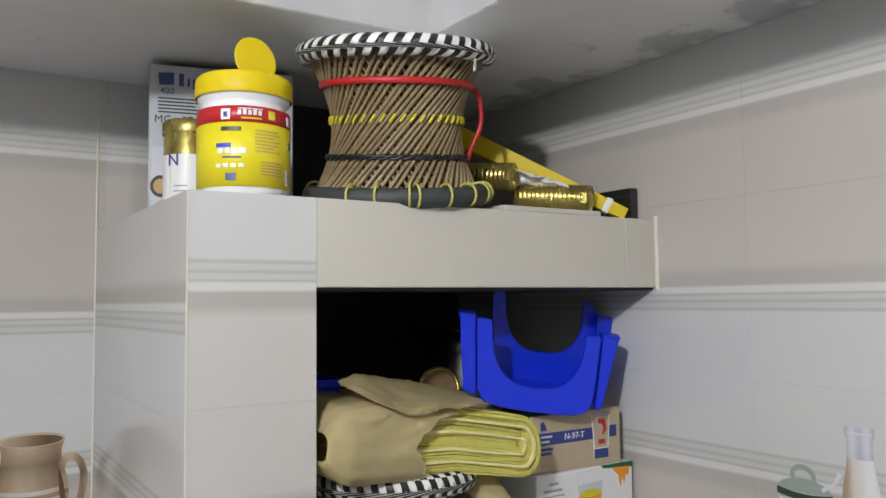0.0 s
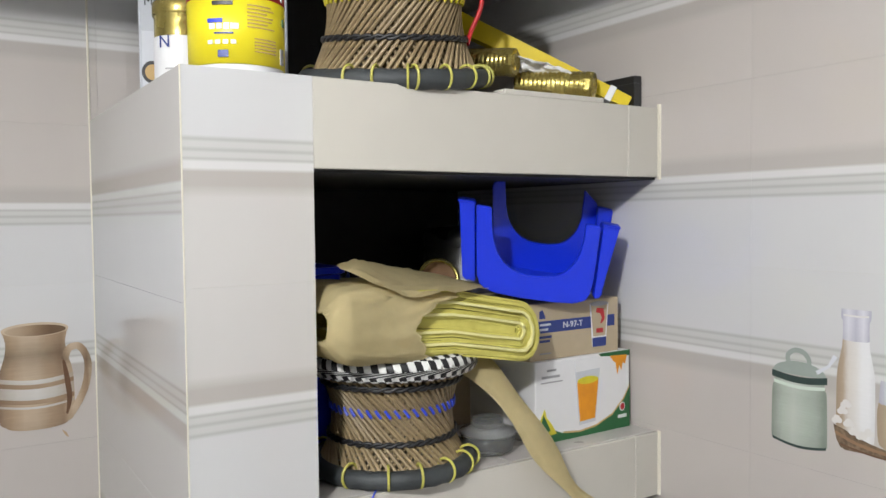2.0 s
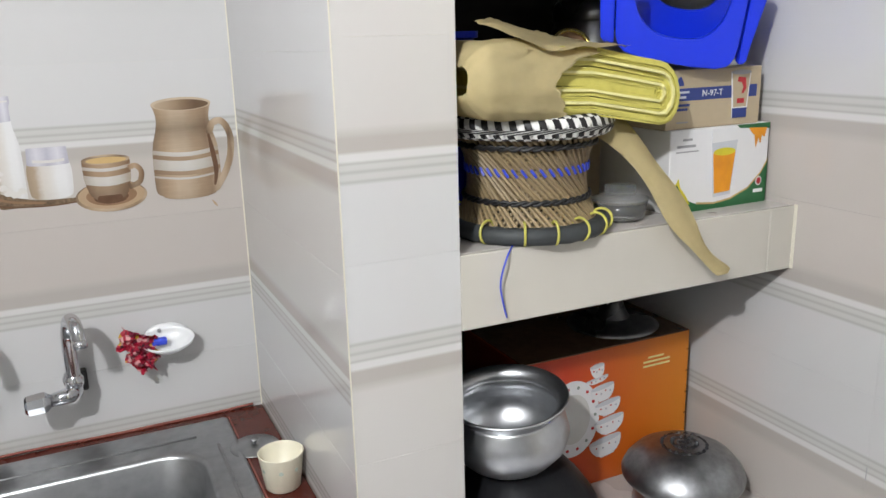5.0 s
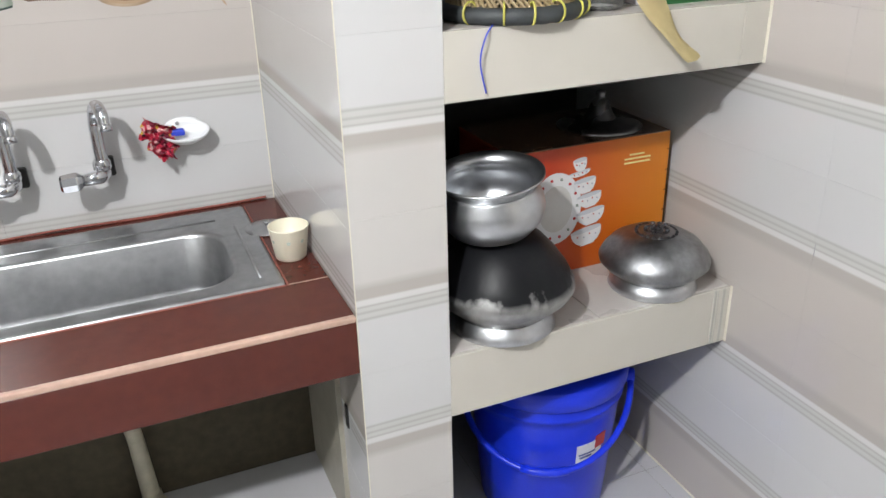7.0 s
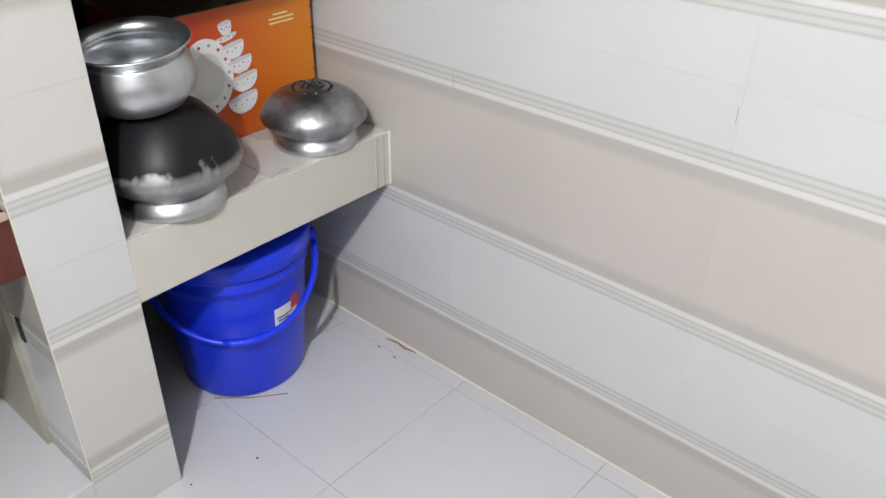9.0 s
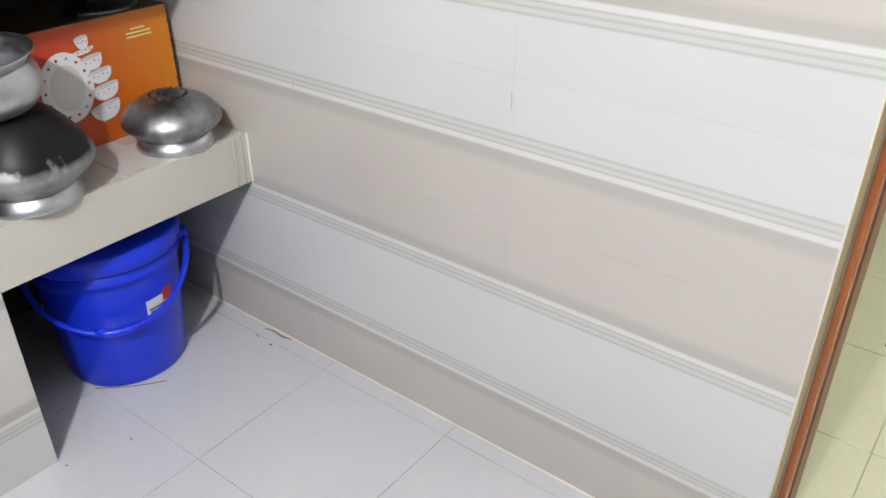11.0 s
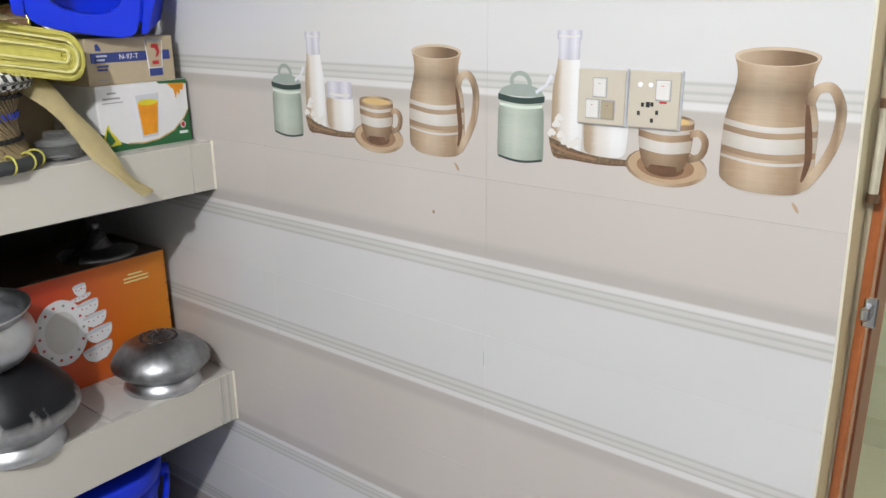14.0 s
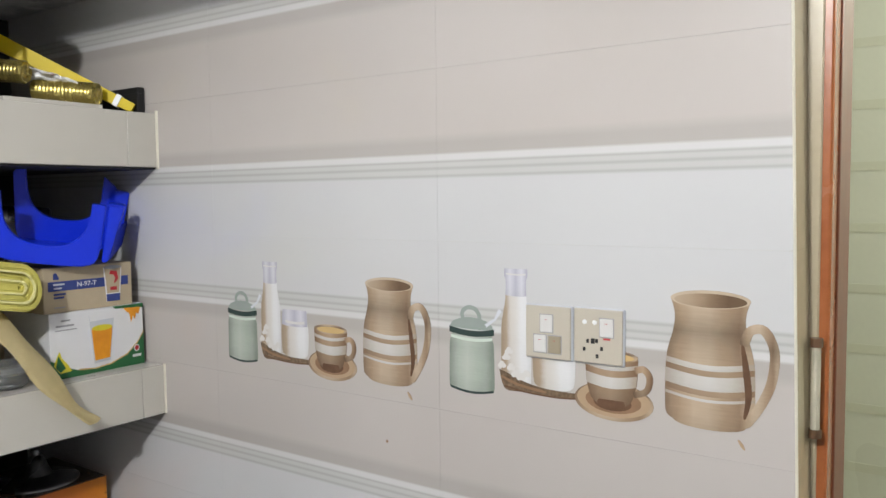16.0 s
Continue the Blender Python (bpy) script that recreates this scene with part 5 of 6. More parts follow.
part("glass_top", plate([(0.0905, 0.112), (0.1475, 0.114), (0.150, 0.134), (0.088, 0.132)], -0.0010, 0.001), M_BOXW, glass_pic)
part("juice", plate([(0.100, 0.026), (0.135, 0.028), (0.1435, 0.096), (0.132, 0.100), (0.107, 0.099), (0.0935, 0.094)], -0.0013, 0.001), M_ORANGEJ, glass_pic)
part("juice_top", plate(disc(0.1185, 0.096, 0.0242, 0.0065), -0.0016, 0.001), M_CORDY, glass_pic)
part("leaf", plate([(0.006, 0.030), (0.014, 0.048), (0.020, 0.058), (0.024, 0.044), (0.036, 0.030), (0.046, 0.014), (0.020, 0.012)], -0.0012, 0.001), M_CORDY, white_box)
part("leaf", plate([(0.010, 0.026), (0.016, 0.050), (0.022, 0.040), (0.032, 0.022), (0.020, 0.014)], -0.0015, 0.001), M_GREEN, white_box)
part("brand_bar", box((0.026, -0.0008, 0.120), (0.046, 0.001, 0.1235)), M_GREYPR, white_box)
part("brand_bar", box((0.014, -0.0008, 0.109), (0.054, 0.001, 0.1130)), M_GREYPR, white_box)
part("print_line", box((0.012, -0.0008, 0.101), (0.060, 0.001, 0.103)), M_GREYPR, white_box)
part("seal", plate(disc(0.203, 0.038, 0.007, 0.008), -0.0010, 0.001), M_BOXW, white_box)
part("seal_dot", plate(disc(0.203, 0.038, 0.005, 0.006), -0.0013, 0.001), M_RED, white_box)
part("print_line", box((0.192, -0.0010, 0.018), (0.214, 0.001, 0.024)), M_BOXW, white_box)

card_box = thing("tumbler_carton", pose(1.272, 1.562, ZM + BH, 0, 0, 1.0), "brown cardboard carton with a blue printed band", "box")
CW, CH = 0.206, 0.096
part("carton", box((0, 0, 0), (CW, 0.20, CH), 0.0015), M_CARD, card_box)
part("blue_band", box((0.010, -0.0006, 0.046), (CW - 0.010, 0.001, 0.066)), M_NAVY, card_box, "dark blue printed band")
part("lettering", text_bm("N-97-T", 0.015), M_BOXW, card_box, at=pose(0.096, -0.0010, 0.056))
part("brand_mark", plate([(0.022, 0.070), (0.034, 0.070), (0.034, 0.074), (0.028, 0.085), (0.022, 0.082)], -0.0008, 0.001), M_NAVY, card_box)
for k in range(2):
    part("brand_bar", box((0.022, -0.0010, 0.058 - 0.008 * k), (0.046 - 0.006 * k, 0.001, 0.0615 - 0.008 * k)), M_PALEPR, card_box)
    part("print_line", box((0.022, -0.0008, 0.037 - 0.007 * k), (0.048 - 0.004 * k, 0.001, 0.041 - 0.007 * k)), M_NAVY, card_box)
part("print_line", box((0.022, -0.0008, 0.010), (0.046, 0.001, 0.0125)), M_GREYPR, card_box)
tum = part("tumbler_picture", plate([(0.142, 0.012), (0.174, 0.012), (0.180, 0.088), (0.136, 0.088)], -0.0010, 0.001), M_BOXW, card_box)
part("tumbler_body", plate([(0.1435, 0.030), (0.1725, 0.030), (0.178, 0.086), (0.138, 0.086)], -0.0013, 0.001), M_CARD, tum)
part("tumbler_red", plate([(0.152, 0.080), (0.168, 0.078), (0.171, 0.060), (0.164, 0.052), (0.160, 0.052), (0.164, 0.062), (0.160, 0.070), (0.150, 0.072)], -0.0016, 0.001), M_RED, tum)
part("tumbler_red", box((0.151, -0.0016, 0.036), (0.167, 0.001, 0.044)), M_RED, tum)
part("tumbler_foot", plate([(0.142, 0.012), (0.174, 0.012), (0.1745, 0.028), (0.1415, 0.028)], -0.0014, 0.001), M_NAVY, tum)
part("tumbler_rim", plate(disc(0.158, 0.087, 0.022, 0.004), -0.0017, 0.001), M_GREYPR, tum)


def upturned_stool():
    """A small moulded stool standing on its seat, legs up; built square, then set askew."""
    t = thing("plastic_stool", Matrix(), "royal blue moulded plastic stool turned upside down", "stool")
    skew = Matrix(((0.286, 0.088, 0.0, 1.138), (-0.040, 0.118, 0.0, 1.556), (-0.045, 0.030, 1.0, 1.443), (0, 0, 0, 1)))
    th = 0.08

    def arch(grow):
        """The web between two legs: rounded foot, arched top edge, in x from 0 to 1."""
        out = [(0.082, 0.119), (0.080, 0.012), (0.095, -0.002), (0.13, -0.010), (0.20, -0.015), (0.34, -0.018), (0.55, -0.019), (0.70, -0.017), (0.78, -0.010), (0.815, 0.002), (0.84, 0.026), (0.895, 0.118)]
        inner = smooth_path([(0.79, 0.118, 0), (0.772, 0.088, 0), (0.725, 0.056, 0), (0.63, 0.031, 0), (0.50, 0.021, 0), (0.33, 0.023, 0), (0.225, 0.042, 0), (0.182, 0.075, 0), (0.176, 0.119, 0)], 3)
        return out + [(p.x, p.y + grow) for p in inner]

    def put(name, bm, label=""):
        bm.transform(skew)
        bmesh.ops.recalc_face_normals(bm, faces=bm.faces)
        bmesh.ops.bevel(bm, geom=[e for e in bm.edges if e.is_manifold and e.calc_face_angle(0) > 0.6], offset=0.0018, segments=2, affect="EDGES", clamp_overlap=True)
        part(name, bm, M_BLUE, t, label)

    put("front_panel", plate(arch(0.0), 0.0, th))
    put("back_panel", plate([(x * 0.94 + 0.10, z + (0.014 if z > 0.1 else 0)) for x, z in arch(0.022)], 1.0 - th, 1.0))
    # leg flanges, set back behind a groove
    flanges = ([(-0.006, 0.002), (0.070, -0.002), (0.072, 0.121), (-0.020, 0.121)], [(0.842, -0.006), (0.885, -0.004), (1.030, 0.119), (0.915, 0.119)])
    for outline in flanges:
        put("leg_flange", plate(outline, 0.03, 0.11))
        put("leg_web", plate([(x * 0.98 + (0.012 if x > 0.5 else 0.004), z) for x, z in outline], 0.10, 0.30))
    for outline in ([(0.90, 0.0), (0.95, 0.0), (1.05, 0.130), (0.93, 0.130)],):
        put("leg_flange", plate(outline, 0.80, 0.91))
    side = [(0.05, -0.002), (0.95, -0.002), (0.95, 0.060), (0.38, 0.060), (0.30, 0.115), (0.05, 0.115)]
    for x0, x1, flare in ((0.000, 0.026, -0.15), (0.868, 0.892, 1.0)):
        bm = plate(side, x0, x1)
        for v in bm.verts:
            v.co.x, v.co.y = v.co.y, v.co.x
            v.co.x += flare * max(0, v.co.z) + 0.075 * v.co.y
        put("side_panel", bm)
    bm = bmesh.new()
    add_box(bm, (0.17, 0.04, -0.015), (0.76, 0.96, -0.006))
    put("seat", bm)
    for x0, x1 in ((-0.030, 0.078), (0.905, 1.038)):
        top = bmesh.new()
        add_box(top, (x0, 0.02, 0.118), (x1, 0.20, 0.1225))
        put("leg_cap", top)


upturned_stool()

# the folded yellow paper in a torn kraft wrapper
bundle = thing("paper_bundle", pose(0.0, 1.472, 1.361), "bundle of folded yellow paper in torn kraft wrapper", "paper bundle")
for k in range(13):
    h = 0.0040 + 0.0033 * k + 0.0007 * noise.noise((k * 1.9, 7, 1))
    right = 1.186 + 0.0033 * k
    path = [(0.905, h)] + [(0.95 + (right - h * 0.8 - 0.95) * j / 4, h + 0.0016 * noise.noise((j * 1.7, k * 2.3, 0))) for j in range(5)]
    path += [(right - h * 0.8 + h * 0.8 * math.sin(math.pi * j / 10), h * math.cos(math.pi * j / 10)) for j in range(1, 10)]
    path += [(p[0], -p[1]) for p in reversed(path[:6])]
    bm = bmesh.new()
    front = 0.006 + 0.011 * abs(noise.noise((k * 3.1, 0.4, 2))) - (0.004 if k in (2, 7) else 0)
    th = 0.0037 if k in (2, 7) else 0.0030
    rows = []
    for i, (x, z) in enumerate(path):
        a, b = path[max(i - 1, 0)], path[min(i + 1, len(path) - 1)]
        d = Vector((b[0] - a[0], b[1] - a[1])).normalized()
        nx, nz = d.y, -d.x
        tilt = 0.040 - 0.055 * (x - 0.87) - 0.13 * max(0, x - 1.07)
        wob = 0.005 * noise.noise((i * 0.6, k * 1.9, 5))
        rows.append([bm.verts.new((x + nx * o, y, z - nz * o * -1 + tilt)) for o, y in ((0, front + wob), (-th, front + wob), (-th, 0.30), (0, 0.30))])
    for p, q in zip(rows, rows[1:]):
        for i in range(4):
            bm.faces.new((p[i], p[(i + 1) % 4], q[(i + 1) % 4], q[i]))
    bm.faces.new(rows[0][::-1])
    bm.faces.new(rows[-1])
    part("folded_sheet", bm, M_YPALE if k in (2, 7) else M_YPAPER, bundle)


core_line = [(x, 0.040 - 0.055 * (x - 0.87) - 0.13 * max(0, x - 1.07)) for x in (0.905, 1.00, 1.07, 1.12, 1.182)]
part("core_sheet", plate([(x, z - 0.0048) for x, z in core_line] + [(x, z + 0.0048) for x, z in reversed(core_line)], 0.012, 0.30), M_YPAPER, bundle)


def kraft_wrap():
    """Paper over the top, down the front and under the bundle, with a ragged torn edge."""
    bm = bmesh.new()
    prof = [(0.26, 0.051), (0.12, 0.053), (0.03, 0.053), (0.004, 0.049), (-0.007, 0.036), (-0.012, 0.012), (-0.012, -0.014), (-0.006, -0.040), (0.008, -0.051), (0.10, -0.053), (0.22, -0.053)]
    pts = []
    for a, b in zip(prof, prof[1:]):
        pts += [tuple(Vector(a).lerp(Vector(b), k / 4)) for k in range(4)]
    pts.append(prof[-1])
    n = 26
    rows = []
    for j, (y, z) in enumerate(pts):
        f = j / (len(pts) - 1)
        edge = 1.105 - 0.17 * min(f, 0.55) + (0.022 if 0.30 < f < 0.42 else 0) - (0.016 if 0.48 < f < 0.6 else 0) + 0.014 * noise.noise((f * 31, 0, 1)) + 0.02 * noise.noise((f * 9, 4, 1))
        row = []
        for i in range(n + 1):
            x = 0.872 + (edge - 0.872) * i / n
            w = 0.0055 * noise.noise((x * 14, f * 6, 3)) - 0.006 * abs(noise.noise((x * 22 + f * 14, f * 9, 8)))
            pinch = 1 - 0.60 * max(0, 1 - (x - 0.872) / 0.032) ** 2
            row.append(bm.verts.new((x, y + w * (1 if abs(z) < 0.04 else 0.2) + 0.030 * (1 - pinch), z * pinch + (w if abs(z) > 0.03 else 0) + 0.040 - 0.055 * (x - 0.87) - 0.13 * max(0, x - 1.07))))
        rows.append(row)
    for p, q in zip(rows, rows[1:]):
        for i in range(n):
            bm.faces.new((p[i], p[i + 1], q[i + 1], q[i]))
    bmesh.ops.solidify(bm, geom=list(bm.faces), thickness=0.0008)
    return bm


part("kraft_wrapper", kraft_wrap(), M_KRAFT, bundle, "crumpled brown kraft paper wrapper", smooth=True)


def lifted_flap():
    """A torn tongue of wrapper that rises to a point and lies down again on the sheets."""
    near = smooth_path([(0.918, 0.060, 0.112), (0.940, 0.000, 0.094), (0.990, -0.018, 0.070), (1.045, -0.014, 0.077), (1.125, -0.004, 0.075)], 6)
    far = smooth_path([(0.922, 0.080, 0.114), (0.970, 0.120, 0.118), (1.040, 0.165, 0.108), (1.110, 0.185, 0.094), (1.190, 0.170, 0.075)], 6)
    bm = bmesh.new()
    rows = []
    for i, (p, q) in enumerate(zip(near, far)):
        row = []
        for j in range(13):
            f = j / 12
            v = p.lerp(q, f)
            ragged = 0.006 * noise.noise((i * 1.3, 0.0, 4.0)) * (1 - f) ** 3
            row.append(bm.verts.new(v + Vector((0.3 * ragged, ragged, 0.006 * noise.noise((v.x * 26, v.y * 26, 2.0)) + 0.003 * noise.noise((v.x * 70, v.y * 70, 5.0))))))
        rows.append(row)
    for p, q in zip(rows, rows[1:]):
        for i in range(12):
            bm.faces.new((p[i], p[i + 1], q[i + 1], q[i]))
    bmesh.ops.solidify(bm, geom=list(bm.faces), thickness=0.0008)
    return bm


part("torn_flap", lifted_flap(), M_KRAFT, bundle, "torn kraft flap lifted off the bundle", smooth=True)

strip = thing("kraft_strip", Matrix(), "curled strip of kraft paper hanging over the shelf edge", "paper strip")
bm = bmesh.new()
spine = smooth_path([(1.105, 1.575, 1.352), (1.150, 1.515, 1.305), (1.190, 1.478, 1.240), (1.228, 1.460, 1.175), (1.270, 1.456, 1.120), (1.312, 1.452, 1.083)], 5)
rows = []
for k, p in enumerate(spine):
    f = k / (len(spine) - 1)
    half = 0.021 * (1 - f) ** 0.75 + 0.008 + 0.004 * math.sin(f * 14)
    across = Vector((0.86, 0.30 - 0.5 * f, 0.42)).normalized()
    rows.append([bm.verts.new(p + across * half * s + Vector((0, 0.008 * (abs(s) - 0.5), 0))) for s in (-1, -0.5, 0, 0.5, 1)])
for p, q in zip(rows, rows[1:]):
    for i in range(4):
        bm.faces.new((p[i], p[i + 1], q[i + 1], q[i]))
bmesh.ops.solidify(bm, geom=list(bm.faces), thickness=0.0012)
part("strip", bm, M_KRAFT, strip, smooth=True)

jar_low = thing("clear_container", pose(1.196, 1.575, ZM), "low round clear plastic food container with a lid", "container")
part("bowl", lathe([(0, 0.002), (0.030, 0.0), (0.040, 0.006), (0.044, 0.030), (0.042, 0.030), (0.038, 0.008), (0.030, 0.004), (0, 0.005)], 36), M_GLASS, jar_low, smooth=True)
part("lid", lathe([(0.045, 0.030), (0.046, 0.036), (0.034, 0.040), (0.026, 0.042), (0.025, 0.056), (0, 0.058), (0, 0.030)], 36), M_GLASS, jar_low, smooth=True)
part("contents", lathe([(0, 0.0055), (0.035, 0.0085), (0.037, 0.014), (0, 0.016)], 28), M_WHITEPL, jar_low, smooth=True)

canister = thing("steel_canister", pose(1.395, 1.925, ZM), "tall dull steel canister at the back of the niche", "canister")
part("body", lathe([(0, 0), (0.088, 0), (0.090, 0.004), (0.090, 0.30), (0.084, 0.315), (0.084, 0.33), (0, 0.33)], 40), M_DARKPOT, canister, smooth=True)
part("lid", lathe([(0.088, 0.318), (0.089, 0.322), (0.089, 0.350), (0.080, 0.358), (0, 0.362), (0, 0.318)], 40), M_DARKPOT, canister, smooth=True)
back_box = thing("cardboard_box", pose(1.085, 1.735, ZM), "brown cardboard box behind the bundle", "box")
part("carton", box((0, 0, 0), (0.205, 0.20, 0.216), 0.002), M_CARD, back_box)
part("tape", box((0.07, -0.0006, 0.0), (0.105, 0.001, 0.216)), M_KRAFT, back_box)
gold_cup = thing("gold_rimmed_bowl", pose(1.236, 1.800, ZM + 0.2565, 74, 0, -14), "brown bowl with a gold foil rim lying on its side", "bowl")
part("bowl", lathe([(0, 0), (0.020, 0), (0.031, 0.014), (0.037, 0.034), (0.035, 0.034), (0.029, 0.015), (0, 0.006)], 32), M_TANM, gold_cup, smooth=True)
part("rim", ring(0.0362, 0.034, 0.0040, 36, 8, 0.0012), M_GOLD, gold_cup, "crinkled gold foil rim", smooth=True)
blue_tub = thing("blue_tub", pose(0.885, 1.70, ZM), "blue plastic tub in the niche corner", "tub")
part("tub", loft([rounded(0.0, 0.11, 0, 0.20, 0.02, 0.0), rounded(-0.008, 0.118, -0.008, 0.208, 0.024, 0.29), rounded(-0.014, 0.124, -0.014, 0.214, 0.026, 0.292), rounded(-0.014, 0.124, -0.014, 0.214, 0.026, 0.302), rounded(-0.004, 0.114, -0.004, 0.204, 0.022, 0.302), rounded(0.004, 0.106, 0.004, 0.196, 0.018, 0.02)], True, True), M_BLUE, blue_tub)
navy_cloth = thing("navy_cloth", pose(1.045, 1.80, ZM), "heap of dark navy cloth behind the bundle", "cloth")
bm = bmesh.new()
bmesh.ops.create_icosphere(bm, subdivisions=4, radius=1.0)
for v in bm.verts:
    d = 1 + 0.22 * noise.noise(v.co * 1.7) + 0.10 * noise.noise(v.co * 4.5)
    v.co = Vector((v.co.x * 0.035 * d, v.co.y * 0.055 * d, max(0.0, (v.co.z * 0.5 + 0.5)) * 0.27 * d))
part("cloth", bm, M_NAVY, navy_cloth, smooth=True)

# ---- lowest shelf ----
ZL = S3[1]


def sooty_material():
    """Aluminium that is burnt black towards the pot's base, with a ragged edge and scraped patches."""
    m = mk("sooty_aluminium", (0.50, 0.50, 0.495), 0.40, 1.0, scale=9, fine=50, col2=(0.26, 0.26, 0.255), bump=0.25, bscale=70)
    nt = m.node_tree
    p = nt.nodes["Principled BSDF"]
    tc, sep, n = nt.nodes.new("ShaderNodeTexCoord"), nt.nodes.new("ShaderNodeSeparateXYZ"), nt.nodes.new("ShaderNodeTexNoise")
    n.inputs["Scale"].default_value, n.inputs["Detail"].default_value = 16, 6
    links(m, tc.outputs["Object"], sep.inputs[0])
    links(m, tc.outputs["Object"], n.inputs["Vector"])
    mul = nt.nodes.new("ShaderNodeMath")
    mul.operation = "MULTIPLY_ADD"
    mul.inputs[1].default_value = 0.022
    links(m, n.outputs["Fac"], mul.inputs[0])
    links(m, sep.outputs["Z"], mul.inputs[2])
    r = nt.nodes.new("ShaderNodeMapRange")
    r.inputs["From Min"].default_value, r.inputs["From Max"].default_value = 0.098, 0.114
    patch, scraped, keep = nt.nodes.new("ShaderNodeTexNoise"), nt.nodes.new("ShaderNodeMapRange"), nt.nodes.new("ShaderNodeMath")
    patch.inputs["Scale"].default_value, patch.inputs["Detail"].default_value = 13, 8
    links(m, tc.outputs["Object"], patch.inputs["Vector"])
    scraped.inputs["From Min"].default_value, scraped.inputs["From Max"].default_value = 0.53, 0.72
    scraped.inputs["To Min"].default_value, scraped.inputs["To Max"].default_value = 0.0, 0.026
    links(m, patch.outputs["Fac"], scraped.inputs["Value"])
    keep.operation = "SUBTRACT"
    links(m, mul.outputs[0], keep.inputs[0])
    links(m, scraped.outputs[0], keep.inputs[1])
    links(m, keep.outputs[0], r.inputs["Value"])
    mix = nt.nodes.new("ShaderNodeMix")
    mix.data_type = "RGBA"
    old = p.inputs["Base Color"].links[0].from_socket
    links(m, r.outputs[0], mix.inputs[0])
    links(m, old, mix.inputs[6])
    mix.inputs[7].default_value = (0.008, 0.0083, 0.010, 1)
    links(m, mix.outputs[2], p.inputs["Base Color"])
    inv = nt.nodes.new("ShaderNodeMapRange")
    inv.inputs["To Min"].default_value, inv.inputs["To Max"].default_value = 1.0, 0.0
    links(m, r.outputs[0], inv.inputs["Value"])
    links(m, inv.outputs[0], p.inputs["Metallic"])
    p.inputs["Specular IOR Level"].default_value = 0.18
    return m


M_SOOTY = sooty_material()
big_pot = thing("cooking_pot", pose(1.014, 1.582, ZL) @ Matrix.Diagonal((0.84, 0.84, 1.0, 1)), "large soot-blackened aluminium pot turned upside down", "pot", "aluminium pots on the low shelf")
part("lip", lathe([(0.104, 0.020), (0.118, 0.004), (0.122, 0.0), (0.124, 0.003), (0.119, 0.014), (0.110, 0.030), (0.104, 0.034)], 56, closed=True), M_ALU, big_pot, "flared bright aluminium lip", smooth=True)
part("body", lathe([(0.106, 0.026), (0.109, 0.036), (0.135, 0.053), (0.158, 0.071), (0.1655, 0.083), (0.1640, 0.094), (0.146, 0.123), (0.120, 0.153), (0.094, 0.177), (0.070, 0.188), (0, 0.190)], 64), M_SOOTY, big_pot, smooth=True)
small_pot = thing("cooking_pot", pose(0.994, 1.586, ZL + 0.1885, 4, -5, 0) @ Matrix.Diagonal((0.90, 0.90, 1.0, 1)), "open round aluminium pot standing on a larger one", "pot", "aluminium pots on the low shelf")
part("body", lathe([(r, z * 1.03) for r, z in [(0, 0), (0.050, 0.0015), (0.085, 0.014), (0.106, 0.036), (0.112, 0.056), (0.107, 0.078), (0.096, 0.094), (0.094, 0.100), (0.091, 0.098), (0.103, 0.076), (0.108, 0.056), (0.102, 0.038), (0.082, 0.018), (0.05, 0.006), (0, 0.005)]], 64), M_ALU, small_pot, smooth=True)
part("lip", lathe([(r, z * 1.03) for r, z in [(0.093, 0.096), (0.098, 0.106), (0.109, 0.115), (0.112, 0.116), (0.112, 0.119), (0.108, 0.120), (0.095, 0.110), (0.090, 0.100)]], 64, closed=True), M_ALU, small_pot, "flared aluminium lip", smooth=True)
low_pot = thing("cooking_pot", pose(1.370, 1.584, ZL) @ Matrix.Diagonal((0.95, 0.95, 1.0, 1)), "dull aluminium pot turned upside down on the shelf", "pot", "aluminium pots on the low shelf")
part("lip", lathe([(0.080, 0.018), (0.090, 0.004), (0.095, 0.0), (0.097, 0.003), (0.093, 0.013), (0.086, 0.028), (0.080, 0.030)], 56, closed=True), M_ALU, low_pot, "flared aluminium lip", smooth=True)
part("body", lathe([(0.083, 0.022), (0.086, 0.032), (0.106, 0.045), (0.119, 0.058), (0.120, 0.066), (0.113, 0.080), (0.094, 0.101), (0.066, 0.116), (0.034, 0.123), (0, 0.1235)], 64), M_ALUD, low_pot, smooth=True)
for k, r in enumerate((0.010, 0.024, 0.043)):
    part("soot_ring", ring(r, 0.1215 - 1.6 * max(0, r - 0.026) ** 2 * 4, 0.0050 - 0.0007 * k, 40, 6, 0.0030), M_SOOT, low_pot, "black soot ring")

orange_box = thing("dinner_set_carton", pose(1.094, 1.712, ZL), "orange printed dinner-set carton on the low shelf", "box")
OW, OH = 0.394, 0.285
part("carton", box((0, 0, 0), (OW, 0.24, OH), 0.002), M_ORANGE, orange_box)
part("top_flap", box((0.002, 0.001, OH - 0.001), (OW - 0.002, 0.239, OH + 0.0012)), M_TAND, orange_box, "dark worn top flap")


